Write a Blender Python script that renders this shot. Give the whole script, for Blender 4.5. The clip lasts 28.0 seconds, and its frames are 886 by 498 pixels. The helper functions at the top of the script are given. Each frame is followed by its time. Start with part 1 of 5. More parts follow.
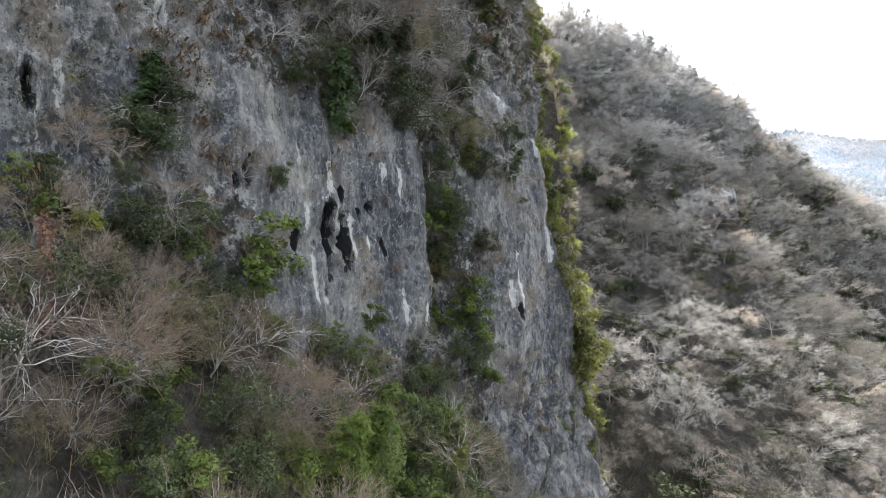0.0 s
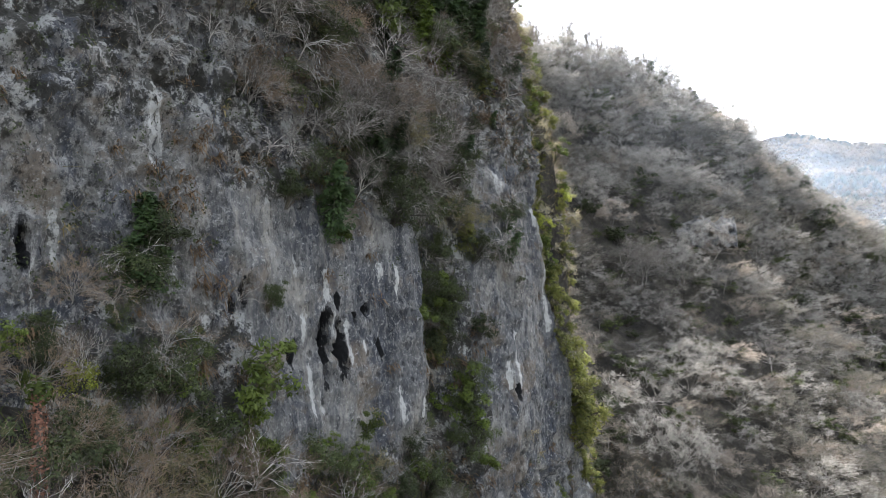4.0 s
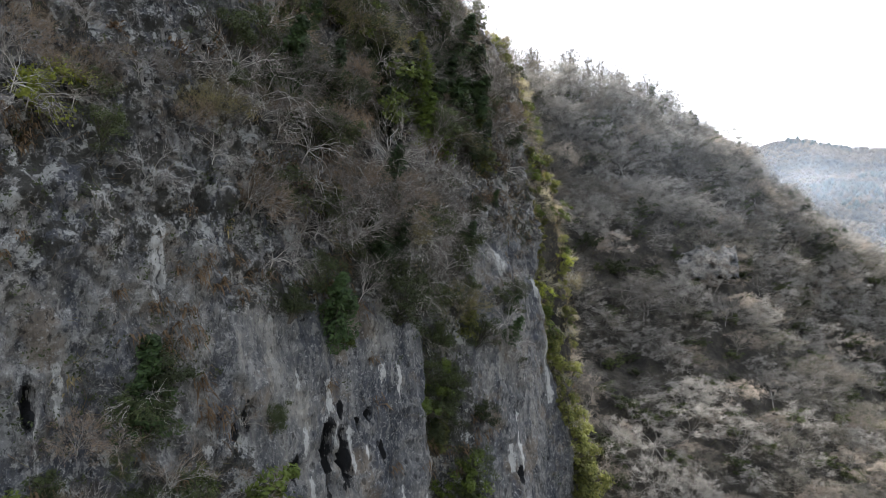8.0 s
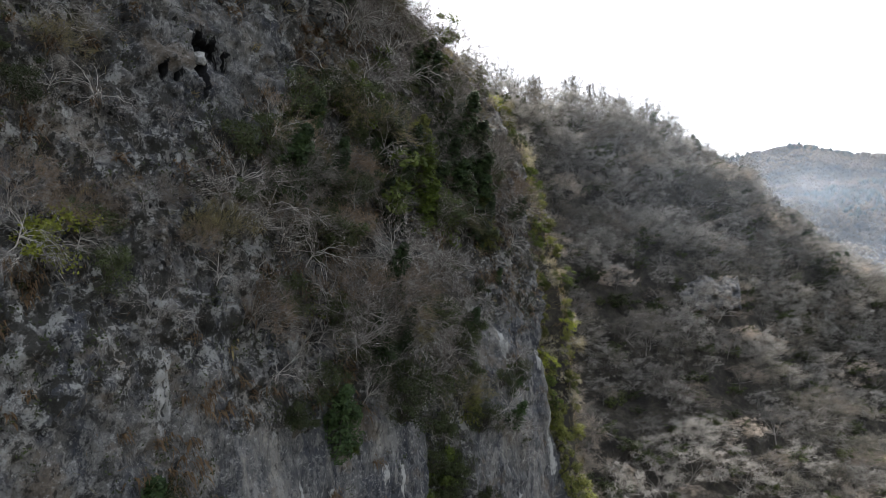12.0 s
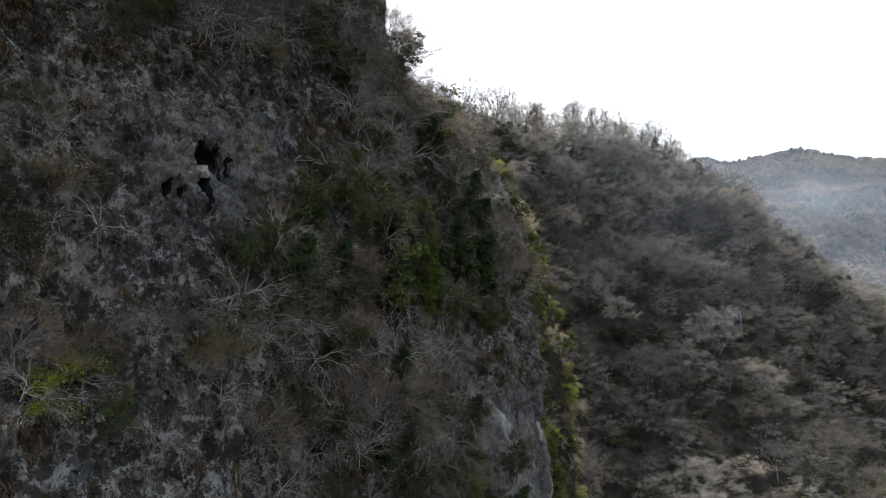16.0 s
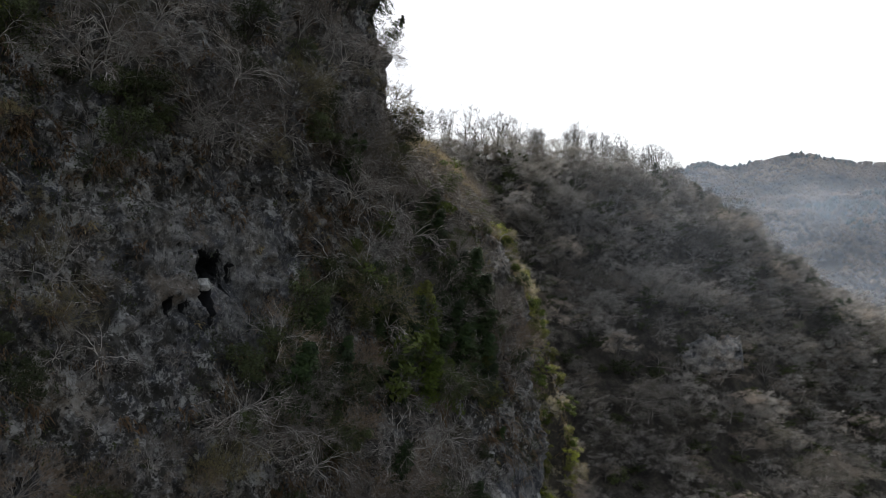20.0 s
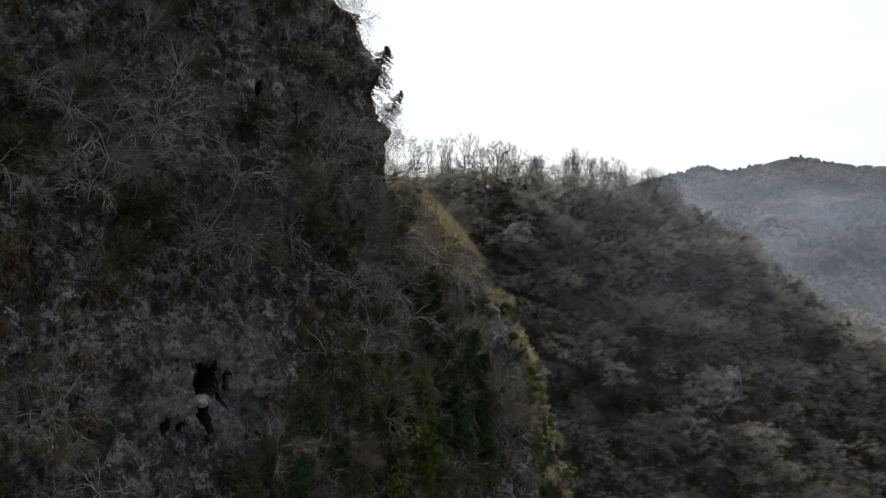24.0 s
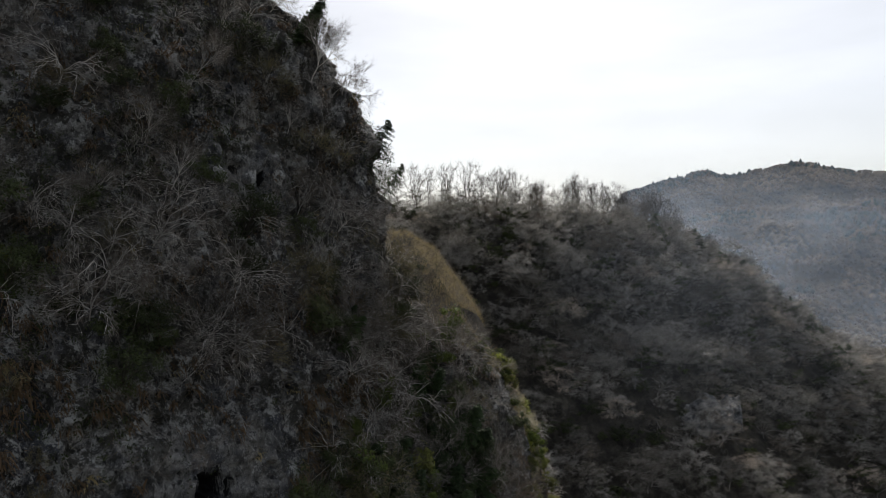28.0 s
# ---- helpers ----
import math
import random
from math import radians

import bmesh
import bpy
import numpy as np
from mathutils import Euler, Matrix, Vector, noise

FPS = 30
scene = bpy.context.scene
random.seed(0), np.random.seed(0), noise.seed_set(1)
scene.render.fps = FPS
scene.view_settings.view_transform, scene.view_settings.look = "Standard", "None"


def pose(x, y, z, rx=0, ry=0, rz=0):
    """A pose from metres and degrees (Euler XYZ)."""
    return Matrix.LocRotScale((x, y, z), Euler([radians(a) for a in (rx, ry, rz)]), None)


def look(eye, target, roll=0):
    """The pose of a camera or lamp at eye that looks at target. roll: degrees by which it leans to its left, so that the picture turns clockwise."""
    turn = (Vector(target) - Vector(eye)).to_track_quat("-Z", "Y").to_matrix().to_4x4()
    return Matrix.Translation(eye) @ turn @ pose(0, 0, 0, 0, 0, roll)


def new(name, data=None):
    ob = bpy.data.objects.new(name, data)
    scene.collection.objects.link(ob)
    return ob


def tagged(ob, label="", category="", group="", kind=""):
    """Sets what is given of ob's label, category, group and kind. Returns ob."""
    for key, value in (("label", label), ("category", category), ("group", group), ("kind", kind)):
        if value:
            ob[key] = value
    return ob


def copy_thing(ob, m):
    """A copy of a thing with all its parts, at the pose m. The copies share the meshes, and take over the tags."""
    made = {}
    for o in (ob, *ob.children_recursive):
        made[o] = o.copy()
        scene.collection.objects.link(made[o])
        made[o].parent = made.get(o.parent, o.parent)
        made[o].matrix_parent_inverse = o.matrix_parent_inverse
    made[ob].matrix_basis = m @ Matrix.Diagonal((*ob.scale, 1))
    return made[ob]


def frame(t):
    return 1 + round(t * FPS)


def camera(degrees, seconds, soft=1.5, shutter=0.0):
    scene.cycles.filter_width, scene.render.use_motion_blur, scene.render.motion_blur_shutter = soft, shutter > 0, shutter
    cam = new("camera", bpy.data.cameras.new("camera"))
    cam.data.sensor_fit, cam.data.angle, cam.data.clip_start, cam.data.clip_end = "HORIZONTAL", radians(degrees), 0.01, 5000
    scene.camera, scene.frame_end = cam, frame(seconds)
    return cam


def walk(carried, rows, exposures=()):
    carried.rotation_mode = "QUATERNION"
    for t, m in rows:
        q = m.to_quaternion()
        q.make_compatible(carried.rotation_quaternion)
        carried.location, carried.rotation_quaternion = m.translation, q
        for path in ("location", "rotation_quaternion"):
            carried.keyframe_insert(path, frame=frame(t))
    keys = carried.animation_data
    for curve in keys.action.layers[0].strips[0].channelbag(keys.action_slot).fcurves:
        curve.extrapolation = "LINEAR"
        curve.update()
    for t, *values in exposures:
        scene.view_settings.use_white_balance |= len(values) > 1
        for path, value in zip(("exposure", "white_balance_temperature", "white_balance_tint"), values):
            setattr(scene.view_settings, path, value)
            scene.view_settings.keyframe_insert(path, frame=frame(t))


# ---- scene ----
# A drone climbs straight up beside a limestone cliff: seconds, metres to the right, height, tilt and turn in degrees
PATH = [
    (0, 0.04, 60.37, -0.004, -0.249), (0.5, -0.15, 61.11, 0.003, -0.246), (1, -0.27, 61.89, 0.004, -0.235),
    (1.5, -0.23, 62.72, -0.002, -0.219), (2, -0.05, 63.57, -0.003, -0.199), (2.5, 0.14, 64.43, -0.018, -0.180),
    (3, 0.28, 65.29, -0.028, -0.167), (3.5, 0.35, 66.14, -0.041, -0.158), (5.5, 0.26, 69.49, -0.066, -0.147),
    (6, 0.27, 70.32, -0.061, -0.142), (7, 0.25, 72.00, -0.045, -0.128), (8, 0.19, 73.65, -0.026, -0.107),
    (9, 0.09, 75.31, -0.009, -0.082), (10, 0.06, 76.96, 0.011, -0.053), (11, 0.03, 78.62, 0.039, -0.018),
    (12, 0.01, 80.27, 0.065, 0.002), (12.5, 0.00, 81.10, 0.070, 0.013), (14.5, -0.08, 84.53, 0.039, 0.077),
    (15, -0.06, 85.36, 0.041, 0.079), (16, -0.11, 87.05, 0.044, 0.091), (17, -0.10, 88.74, 0.044, 0.106),
    (18, -0.08, 90.43, 0.046, 0.124), (19, -0.15, 92.11, 0.049, 0.133), (20, -0.12, 93.81, 0.038, 0.134),
    (21, -0.09, 95.57, 0.019, 0.134), (21.5, -0.07, 96.46, 0.013, 0.130), (23.5, -0.02, 99.95, -0.027, 0.111),
    (24, -0.00, 100.82, -0.028, 0.115), (25, -0.03, 102.55, -0.042, 0.118), (26, -0.05, 104.29, -0.051, 0.114),
    (27, -0.10, 106.01, -0.053, 0.101), (27.5, -0.12, 106.83, -0.049, 0.097), (28, -0.12, 107.59, -0.046, 0.094),
]
EXPOSURES = [(0, 2.46, 6350, 10), (3, 2.29, 6350, 10), (8, 1.76, 6400, 10), (12, 1.33, 6450, 10), (17, 0.76, 6450, 10), (21, 0.4, 6500, 10), (25, 0.12, 6500, 10), (28, 0.0, 6500, 10)]
cam = camera(68, 28.0, 0.75)
walk(cam, [(t, pose(x, 0, z, 90 + tilt, 0, turn)) for t, x, z, tilt, turn in PATH], EXPOSURES)

# ---- light: thin bright cloud, the sun ahead of the camera, high over the hill ----
SUN_TURN, SUN_UP = 8.0, 51.0
world = bpy.data.worlds.new("sky")
scene.world = world
world.use_nodes = True
wn, wl = world.node_tree.nodes, world.node_tree.links
sky = wn.new("ShaderNodeTexSky")
sky.sky_type, sky.sun_disc = "NISHITA", False
sky.sun_elevation, sky.sun_rotation = radians(SUN_UP), radians(SUN_TURN)
sky.air_density, sky.dust_density, sky.ozone_density = 1.0, 2.5, 1.0
veil = wn.new("ShaderNodeHueSaturation")
veil.inputs["Saturation"].default_value = 0.42
cloud_map = wn.new("ShaderNodeMapping")
cloud_map.inputs["Scale"].default_value = (2.0, 2.0, 9.0)
cloud_at = wn.new("ShaderNodeTexCoord")
cloud = wn.new("ShaderNodeTexNoise")
cloud.inputs["Scale"].default_value, cloud.inputs["Detail"].default_value = 1.6, 5
cloud_range = wn.new("ShaderNodeMapRange")
cloud_range.inputs["To Min"].default_value, cloud_range.inputs["To Max"].default_value = 0.82, 1.16
shade = wn.new("ShaderNodeVectorMath")
shade.operation = "SCALE"
back = wn["Background"]
back.inputs["Strength"].default_value = 0.124
wl.new(cloud_at.outputs["Generated"], cloud_map.inputs["Vector"])
wl.new(cloud_map.outputs["Vector"], cloud.inputs["Vector"])
wl.new(cloud.outputs["Fac"], cloud_range.inputs["Value"])
wl.new(sky.outputs["Color"], veil.inputs["Color"])
wl.new(veil.outputs["Color"], shade.inputs[0])
wl.new(cloud_range.outputs["Result"], shade.inputs["Scale"])
wl.new(shade.outputs["Vector"], back.inputs["Color"])
sun = new("sun", bpy.data.lights.new("sun", "SUN"))
sun.data.energy, sun.data.angle, sun.data.color = 2.2, radians(7), (1.0, 0.95, 0.87)
sun_way = Vector((math.sin(radians(SUN_TURN)) * math.cos(radians(SUN_UP)), math.cos(radians(SUN_TURN)) * math.cos(radians(SUN_UP)), math.sin(radians(SUN_UP))))
sun.matrix_world = look(sun_way * 300, (0, 0, 0))


# ---- materials ----
def material(name):
    m = bpy.data.materials.new(name)
    m.use_nodes = True
    nodes, links = m.node_tree.nodes, m.node_tree.links
    shader = nodes["Principled BSDF"]
    shader.inputs["Specular IOR Level"].default_value = 0.25
    return m, nodes, links, shader


def noise_node(nodes, links, vector, scale, detail=6.0, rough=0.55, stretch=None):
    if stretch:
        mp = nodes.new("ShaderNodeMapping")
        mp.inputs["Scale"].default_value = stretch
        links.new(vector, mp.inputs["Vector"])
        vector = mp.outputs["Vector"]
    n = nodes.new("ShaderNodeTexNoise")
    n.inputs["Scale"].default_value, n.inputs["Detail"].default_value, n.inputs["Roughness"].default_value = scale, detail, rough
    links.new(vector, n.inputs["Vector"])
    return n.outputs["Fac"]


def ramp(nodes, links, value, stops):
    r = nodes.new("ShaderNodeValToRGB")
    e = r.color_ramp.elements
    while len(e) < len(stops):
        e.new(0.5)
    for slot, (at, colour) in zip(e, stops):
        slot.position, slot.color = at, (*colour, 1) if len(colour) == 3 else colour
    links.new(value, r.inputs["Fac"])
    return r.outputs["Color"]


def mix(nodes, links, factor, a, b, kind="MIX"):
    m = nodes.new("ShaderNodeMix")
    m.data_type, m.blend_type = "RGBA", kind
    for slot, v in ((0, factor), (6, a), (7, b)):
        if isinstance(v, (int, float)):
            m.inputs[slot].default_value = v
        elif isinstance(v, tuple):
            m.inputs[slot].default_value = (*v, 1)
        else:
            links.new(v, m.inputs[slot])
    return m.outputs[2]


def bump(nodes, links, shader, height, strength, distance):
    b = nodes.new("ShaderNodeBump")
    b.inputs["Strength"].default_value, b.inputs["Distance"].default_value = strength, distance
    links.new(height, b.inputs["Height"])
    links.new(b.outputs["Normal"], shader.inputs["Normal"])


GREY = lambda v: (v, v, v)


def rock_material():
    m, n, l, sh = material("limestone")
    at = n.new("ShaderNodeTexCoord").outputs["Object"]
    turn = n.new("ShaderNodeMapping")
    turn.inputs["Rotation"].default_value = (0, 0, radians(-51.5))
    l.new(at, turn.inputs["Vector"])
    v = turn.outputs["Vector"]
    clean = n.new("ShaderNodeAttribute")
    clean.attribute_name = "clean"
    base = ramp(n, l, noise_node(n, l, v, 0.9, 12, 0.7, (1, 1, 0.85)), [(0.38, (0.042, 0.041, 0.042)), (0.47, (0.118, 0.115, 0.114)), (0.54, (0.235, 0.225, 0.216)), (0.62, (0.42, 0.40, 0.375))])
    face = ramp(n, l, noise_node(n, l, v, 0.9, 12, 0.76, (1.1, 1.1, 0.34)), [(0.38, (0.08, 0.085, 0.098)), (0.46, (0.165, 0.168, 0.176)), (0.54, (0.265, 0.257, 0.247)), (0.62, (0.42, 0.40, 0.37))])
    base = mix(n, l, mix(n, l, clean.outputs["Fac"], GREY(0.1), GREY(0.85)), base, face)
    broad = ramp(n, l, noise_node(n, l, v, 1.0, 4, 0.5, (0.32, 0.32, 0.13)), [(0.34, (0.52, 0.55, 0.62)), (0.5, GREY(1.0)), (0.64, (1.42, 1.38, 1.3))])
    base = mix(n, l, 1.0, base, broad, "MULTIPLY")
    wet = ramp(n, l, noise_node(n, l, v, 1.0, 4, 0.55, (0.42, 0.42, 0.07)), [(0.40, GREY(0.7)), (0.46, GREY(0))])
    base = mix(n, l, wet, base, (0.075, 0.082, 0.102))
    runs = ramp(n, l, noise_node(n, l, v, 1.0, 7, 0.62, (1.0, 1.0, 0.2)), [(0.585, GREY(0)), (0.66, GREY(0.6))])
    base = mix(n, l, mix(n, l, clean.outputs["Fac"], GREY(0.0), runs), base, (0.46, 0.445, 0.42))
    patch = ramp(n, l, noise_node(n, l, v, 1.5, 13, 0.82, (1.3, 1.3, 0.6)), [(0.535, GREY(0)), (0.55, GREY(0.5))])
    base = mix(n, l, patch, base, (0.44, 0.425, 0.40))
    # thin upright seams: crevice shade painted into the colour
    seam_shade = ramp(n, l, noise_node(n, l, v, 1.0, 13, 0.78, (2.3, 2.3, 0.55)), [(0.405, GREY(0.25)), (0.425, GREY(1))])
    base = mix(n, l, 0.75, base, seam_shade, "MULTIPLY")
    lichen = ramp(n, l, noise_node(n, l, v, 0.8, 12, 0.78), [(0.53, GREY(0)), (0.55, GREY(0.85))])
    base = mix(n, l, mix(n, l, clean.outputs["Fac"], lichen, GREY(0.0)), base, (0.56, 0.555, 0.53))
    rust = ramp(n, l, noise_node(n, l, v, 0.3, 8, 0.7), [(0.55, GREY(0)), (0.63, GREY(0.6))])
    base = mix(n, l, rust, base, (0.26, 0.205, 0.15))
    edges = noise_node(n, l, v, 2.4, 10, 0.8, (2.0, 2.0, 0.5))

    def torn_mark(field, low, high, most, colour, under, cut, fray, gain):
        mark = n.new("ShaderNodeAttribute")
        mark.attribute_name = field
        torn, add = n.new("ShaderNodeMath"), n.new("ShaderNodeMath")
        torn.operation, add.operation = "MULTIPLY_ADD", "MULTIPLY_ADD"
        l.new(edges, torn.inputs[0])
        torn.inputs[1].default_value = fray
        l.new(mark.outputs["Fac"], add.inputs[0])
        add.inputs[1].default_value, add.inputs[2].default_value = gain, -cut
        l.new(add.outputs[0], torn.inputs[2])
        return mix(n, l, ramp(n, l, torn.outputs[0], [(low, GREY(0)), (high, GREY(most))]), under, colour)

    base = torn_mark("lime", 0.42, 0.7, 0.85, (0.74, 0.73, 0.70), base, 4.5, 7.0, 2.3)
    speck = ramp(n, l, noise_node(n, l, v, 3.4, 10, 0.85), [(0.56, (0, 0, 0)), (0.578, (0.65, 0.65, 0.65))])
    base = mix(n, l, speck, base, (0.66, 0.65, 0.62))
    tall = n.new("ShaderNodeMapping")
    tall.inputs["Scale"].default_value = (1.2, 1.2, 0.85)
    l.new(v, tall.inputs["Vector"])
    cells = n.new("ShaderNodeTexVoronoi")
    cells.inputs["Scale"].default_value = 0.9
    l.new(tall.outputs["Vector"], cells.inputs["Vector"])
    frayed = n.new("ShaderNodeMath")
    frayed.operation = "MULTIPLY_ADD"
    l.new(noise_node(n, l, v, 2.0, 10, 0.75), frayed.inputs[0])
    frayed.inputs[1].default_value = 0.9
    l.new(cells.outputs["Distance"], frayed.inputs[2])
    # pits without relief: their shade painted as near-black spots
    pit_shade = ramp(n, l, frayed.outputs[0], [(0.56, GREY(0.06)), (0.61, GREY(1))])
    base = mix(n, l, mix(n, l, clean.outputs["Fac"], GREY(0.95), GREY(0.6)), base, pit_shade, "MULTIPLY")
    # crack shade painted the same way, weaker on the clean faces
    crack_shade = ramp(n, l, noise_node(n, l, v, 2.0, 12, 0.82, (1.4, 1.4, 0.7)), [(0.42, GREY(0.07)), (0.45, GREY(1))])
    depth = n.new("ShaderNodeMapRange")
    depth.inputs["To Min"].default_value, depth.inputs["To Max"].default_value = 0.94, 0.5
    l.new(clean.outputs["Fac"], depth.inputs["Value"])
    base = mix(n, l, depth.outputs["Result"], base, crack_shade, "MULTIPLY")
    moss = ramp(n, l, noise_node(n, l, v, 0.75, 12, 0.78, (1, 1, 0.8)), [(0.465, GREY(0.88)), (0.495, GREY(0))])
    covered = mix(n, l, clean.outputs["Fac"], moss, GREY(0))
    base = mix(n, l, covered, base, (0.045, 0.043, 0.035))
    base = mix(n, l, 1.0, base, (0.81, 0.805, 0.785), "MULTIPLY")
    # near-black inside the hollows: their shade put into the rock colour
    base = torn_mark("hollow_shade", 0.4, 0.46, 0.97, (0.012, 0.012, 0.013), base, 1.35, 2.5, 1.25)
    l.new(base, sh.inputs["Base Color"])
    sh.inputs["Roughness"].default_value = 0.85
    h = mix(n, l, 0.4, noise_node(n, l, v, 1.6, 12, 0.72), noise_node(n, l, v, 1.0, 8, 0.65, (1.8, 1.8, 0.8)))
    bump(n, l, sh, h, 0.8, 0.8)
    return m


def soil_material():
    m, n, l, sh = material("leaf_litter")
    at = n.new("ShaderNodeTexCoord").outputs["Object"]
    c = ramp(n, l, noise_node(n, l, at, 0.35, 8, 0.65), [(0.35, (0.026, 0.025, 0.023)), (0.5, (0.055, 0.050, 0.043)), (0.62, (0.095, 0.087, 0.074)), (0.75, (0.045, 0.05, 0.032))])
    c = mix(n, l, 0.7, c, ramp(n, l, noise_node(n, l, at, 3.0, 5, 0.7), [(0.3, (0.35, 0.33, 0.3)), (0.6, (1.3, 1.25, 1.15))]), "MULTIPLY")
    l.new(c, sh.inputs["Base Color"])
    sh.inputs["Roughness"].default_value = 0.95
    bump(n, l, sh, noise_node(n, l, at, 1.5, 8, 0.7), 1.0, 0.5)
    return m


def plant_material(name, low, high, through_light=0.0, rough=0.7, spread=0.42):
    """Bark, twigs or leaves: a colour range over the plant, and a different tone for each plant and each leaf."""
    m, n, l, sh = material(name)
    at = n.new("ShaderNodeTexCoord").outputs["Object"]
    island = n.new("ShaderNodeNewGeometry").outputs["Random Per Island"]
    each = n.new("ShaderNodeObjectInfo").outputs["Random"]
    clump = noise_node(n, l, at, 1.1, 4, 0.6)
    f = n.new("ShaderNodeMath")
    f.operation = "MULTIPLY_ADD"
    l.new(island, f.inputs[0])
    f.inputs[1].default_value = 0.5
    l.new(clump, f.inputs[2])
    c = ramp(n, l, f.outputs[0], [(0.35, low), (0.95, high)])
    tone = n.new("ShaderNodeMapRange")
    tone.inputs["To Min"].default_value, tone.inputs["To Max"].default_value = 1 - spread, 1 + spread
    l.new(each, tone.inputs["Value"])
    scaled = n.new("ShaderNodeVectorMath")
    scaled.operation = "SCALE"
    l.new(c, scaled.inputs[0])
    l.new(tone.outputs["Result"], scaled.inputs["Scale"])
    l.new(scaled.outputs["Vector"], sh.inputs["Base Color"])
    sh.inputs["Roughness"].default_value = rough
    if through_light:
        t = n.new("ShaderNodeBsdfTranslucent")
        l.new(scaled.outputs["Vector"], t.inputs["Color"])
        both = n.new("ShaderNodeMixShader")
        both.inputs[0].default_value = through_light
        l.new(sh.outputs[0], both.inputs[1])
        l.new(t.outputs[0], both.inputs[2])
        l.new(both.outputs[0], n["Material Output"].inputs["Surface"])
    return m


ROCK = rock_material()
SOIL = soil_material()
BARK_PALE = plant_material("pale_bark", (0.30, 0.28, 0.25), (0.60, 0.565, 0.51))
BARK_DARK = plant_material("dark_bark", (0.05, 0.043, 0.036), (0.14, 0.125, 0.10))
TWIG_GREY = plant_material("grey_twigs", (0.075, 0.064, 0.054), (0.20, 0.172, 0.145), 0.2)
TWIG_RED = plant_material("reddish_twigs", (0.14, 0.102, 0.07), (0.33, 0.248, 0.175), 0.2)
TWIG_OLIVE = plant_material("olive_twigs", (0.12, 0.105, 0.05), (0.30, 0.26, 0.135), 0.2)
TWIG_DARK = plant_material("dark_twigs", (0.075, 0.066, 0.057), (0.185, 0.165, 0.145), 0.05)
LEAF_DARK = plant_material("dark_leaves", (0.025, 0.032, 0.013), (0.08, 0.098, 0.036), 0.2, 0.65)
LEAF_MID = plant_material("green_leaves", (0.035, 0.054, 0.012), (0.135, 0.172, 0.034), 0.3, 0.65)
LEAF_LIME = plant_material("yellow_green_leaves", (0.075, 0.088, 0.022), (0.27, 0.275, 0.08), 0.4, 0.6)
LEAF_DULL = plant_material("dull_green_leaves", (0.028, 0.04, 0.013), (0.10, 0.118, 0.042), 0.2, 0.7)
LEAF_BRIGHT = plant_material("fresh_green_leaves", (0.16, 0.195, 0.026), (0.44, 0.47, 0.085), 0.45, 0.6)
NEEDLE = plant_material("fir_needles", (0.014, 0.027, 0.010), (0.05, 0.08, 0.024), 0.15, 0.6)
NEEDLE_GREEN = plant_material("bright_fir_needles", (0.034, 0.058, 0.010), (0.125, 0.165, 0.026), 0.3, 0.6)
DRY_GRASS = plant_material("dry_grass", (0.22, 0.17, 0.075), (0.50, 0.40, 0.20), 0.4)
RUST_FERN = plant_material("withered_fern", (0.14, 0.085, 0.045), (0.32, 0.215, 0.12), 0.3)
CREEPER = plant_material("red_creeper", (0.10, 0.05, 0.035), (0.24, 0.12, 0.08), 0.1)
HILL_TWIG = plant_material("hillside_twigs", (0.25, 0.236, 0.212), (0.52, 0.49, 0.445), 0.25, spread=0.55)
BARK_HILL = plant_material("hillside_bark", (0.17, 0.158, 0.142), (0.36, 0.335, 0.305))
HILL_TWIG_RED = plant_material("brownish_hillside_twigs", (0.27, 0.23, 0.19), (0.54, 0.465, 0.385), 0.25, spread=0.55)

HILL_DULL = plant_material("dull_hillside_twigs", (0.13, 0.122, 0.10), (0.31, 0.287, 0.24), 0.25, spread=0.55)
STRAW = plant_material("straw_twigs", (0.30, 0.265, 0.17), (0.56, 0.50, 0.34), 0.4)
BRACKEN = plant_material("withered_bracken", (0.25, 0.203, 0.135), (0.46, 0.385, 0.275), 0.4)


def far_material(name, stops):
    """Woods far off: broad drifts of colour, little change from tree to tree."""
    m, n, l, sh = material(name)
    at = n.new("ShaderNodeTexCoord").outputs["Object"]
    island = n.new("ShaderNodeNewGeometry").outputs["Random Per Island"]
    f = n.new("ShaderNodeMath")
    f.operation = "MULTIPLY_ADD"
    l.new(island, f.inputs[0])
    f.inputs[1].default_value = 0.1
    l.new(noise_node(n, l, at, 0.018, 6, 0.6), f.inputs[2])
    l.new(ramp(n, l, f.outputs[0], stops), sh.inputs["Base Color"])
    sh.inputs["Roughness"].default_value = 0.95
    return m


FAR_WOOD = far_material("far_bare_woods", [(0.40, (0.036, 0.042, 0.045)), (0.52, (0.105, 0.086, 0.066)), (0.66, (0.175, 0.14, 0.102))])
FAR_DARK = far_material("far_evergreens", [(0.4, (0.03, 0.045, 0.045)), (0.7, (0.07, 0.09, 0.08))])



# ---- geometry helpers ----
def mesh_of(name, verts, faces, mat, smooth=False):
    """A mesh from numpy arrays: n x 3 points, and faces of three or four corners."""
    verts, faces = np.asarray(verts, np.float32), np.asarray(faces, np.int32)
    me = bpy.data.meshes.new(name)
    count, corners = faces.shape
    me.vertices.add(len(verts))
    me.vertices.foreach_set("co", verts.ravel())
    me.loops.add(count * corners)
    me.loops.foreach_set("vertex_index", faces.ravel())
    me.polygons.add(count)
    me.polygons.foreach_set("loop_start", np.arange(0, count * corners, corners, dtype=np.int32))
    if smooth:
        me.polygons.foreach_set("use_smooth", np.ones(count, bool))
    me.materials.append(mat)
    me.update(calc_edges=True)
    return me


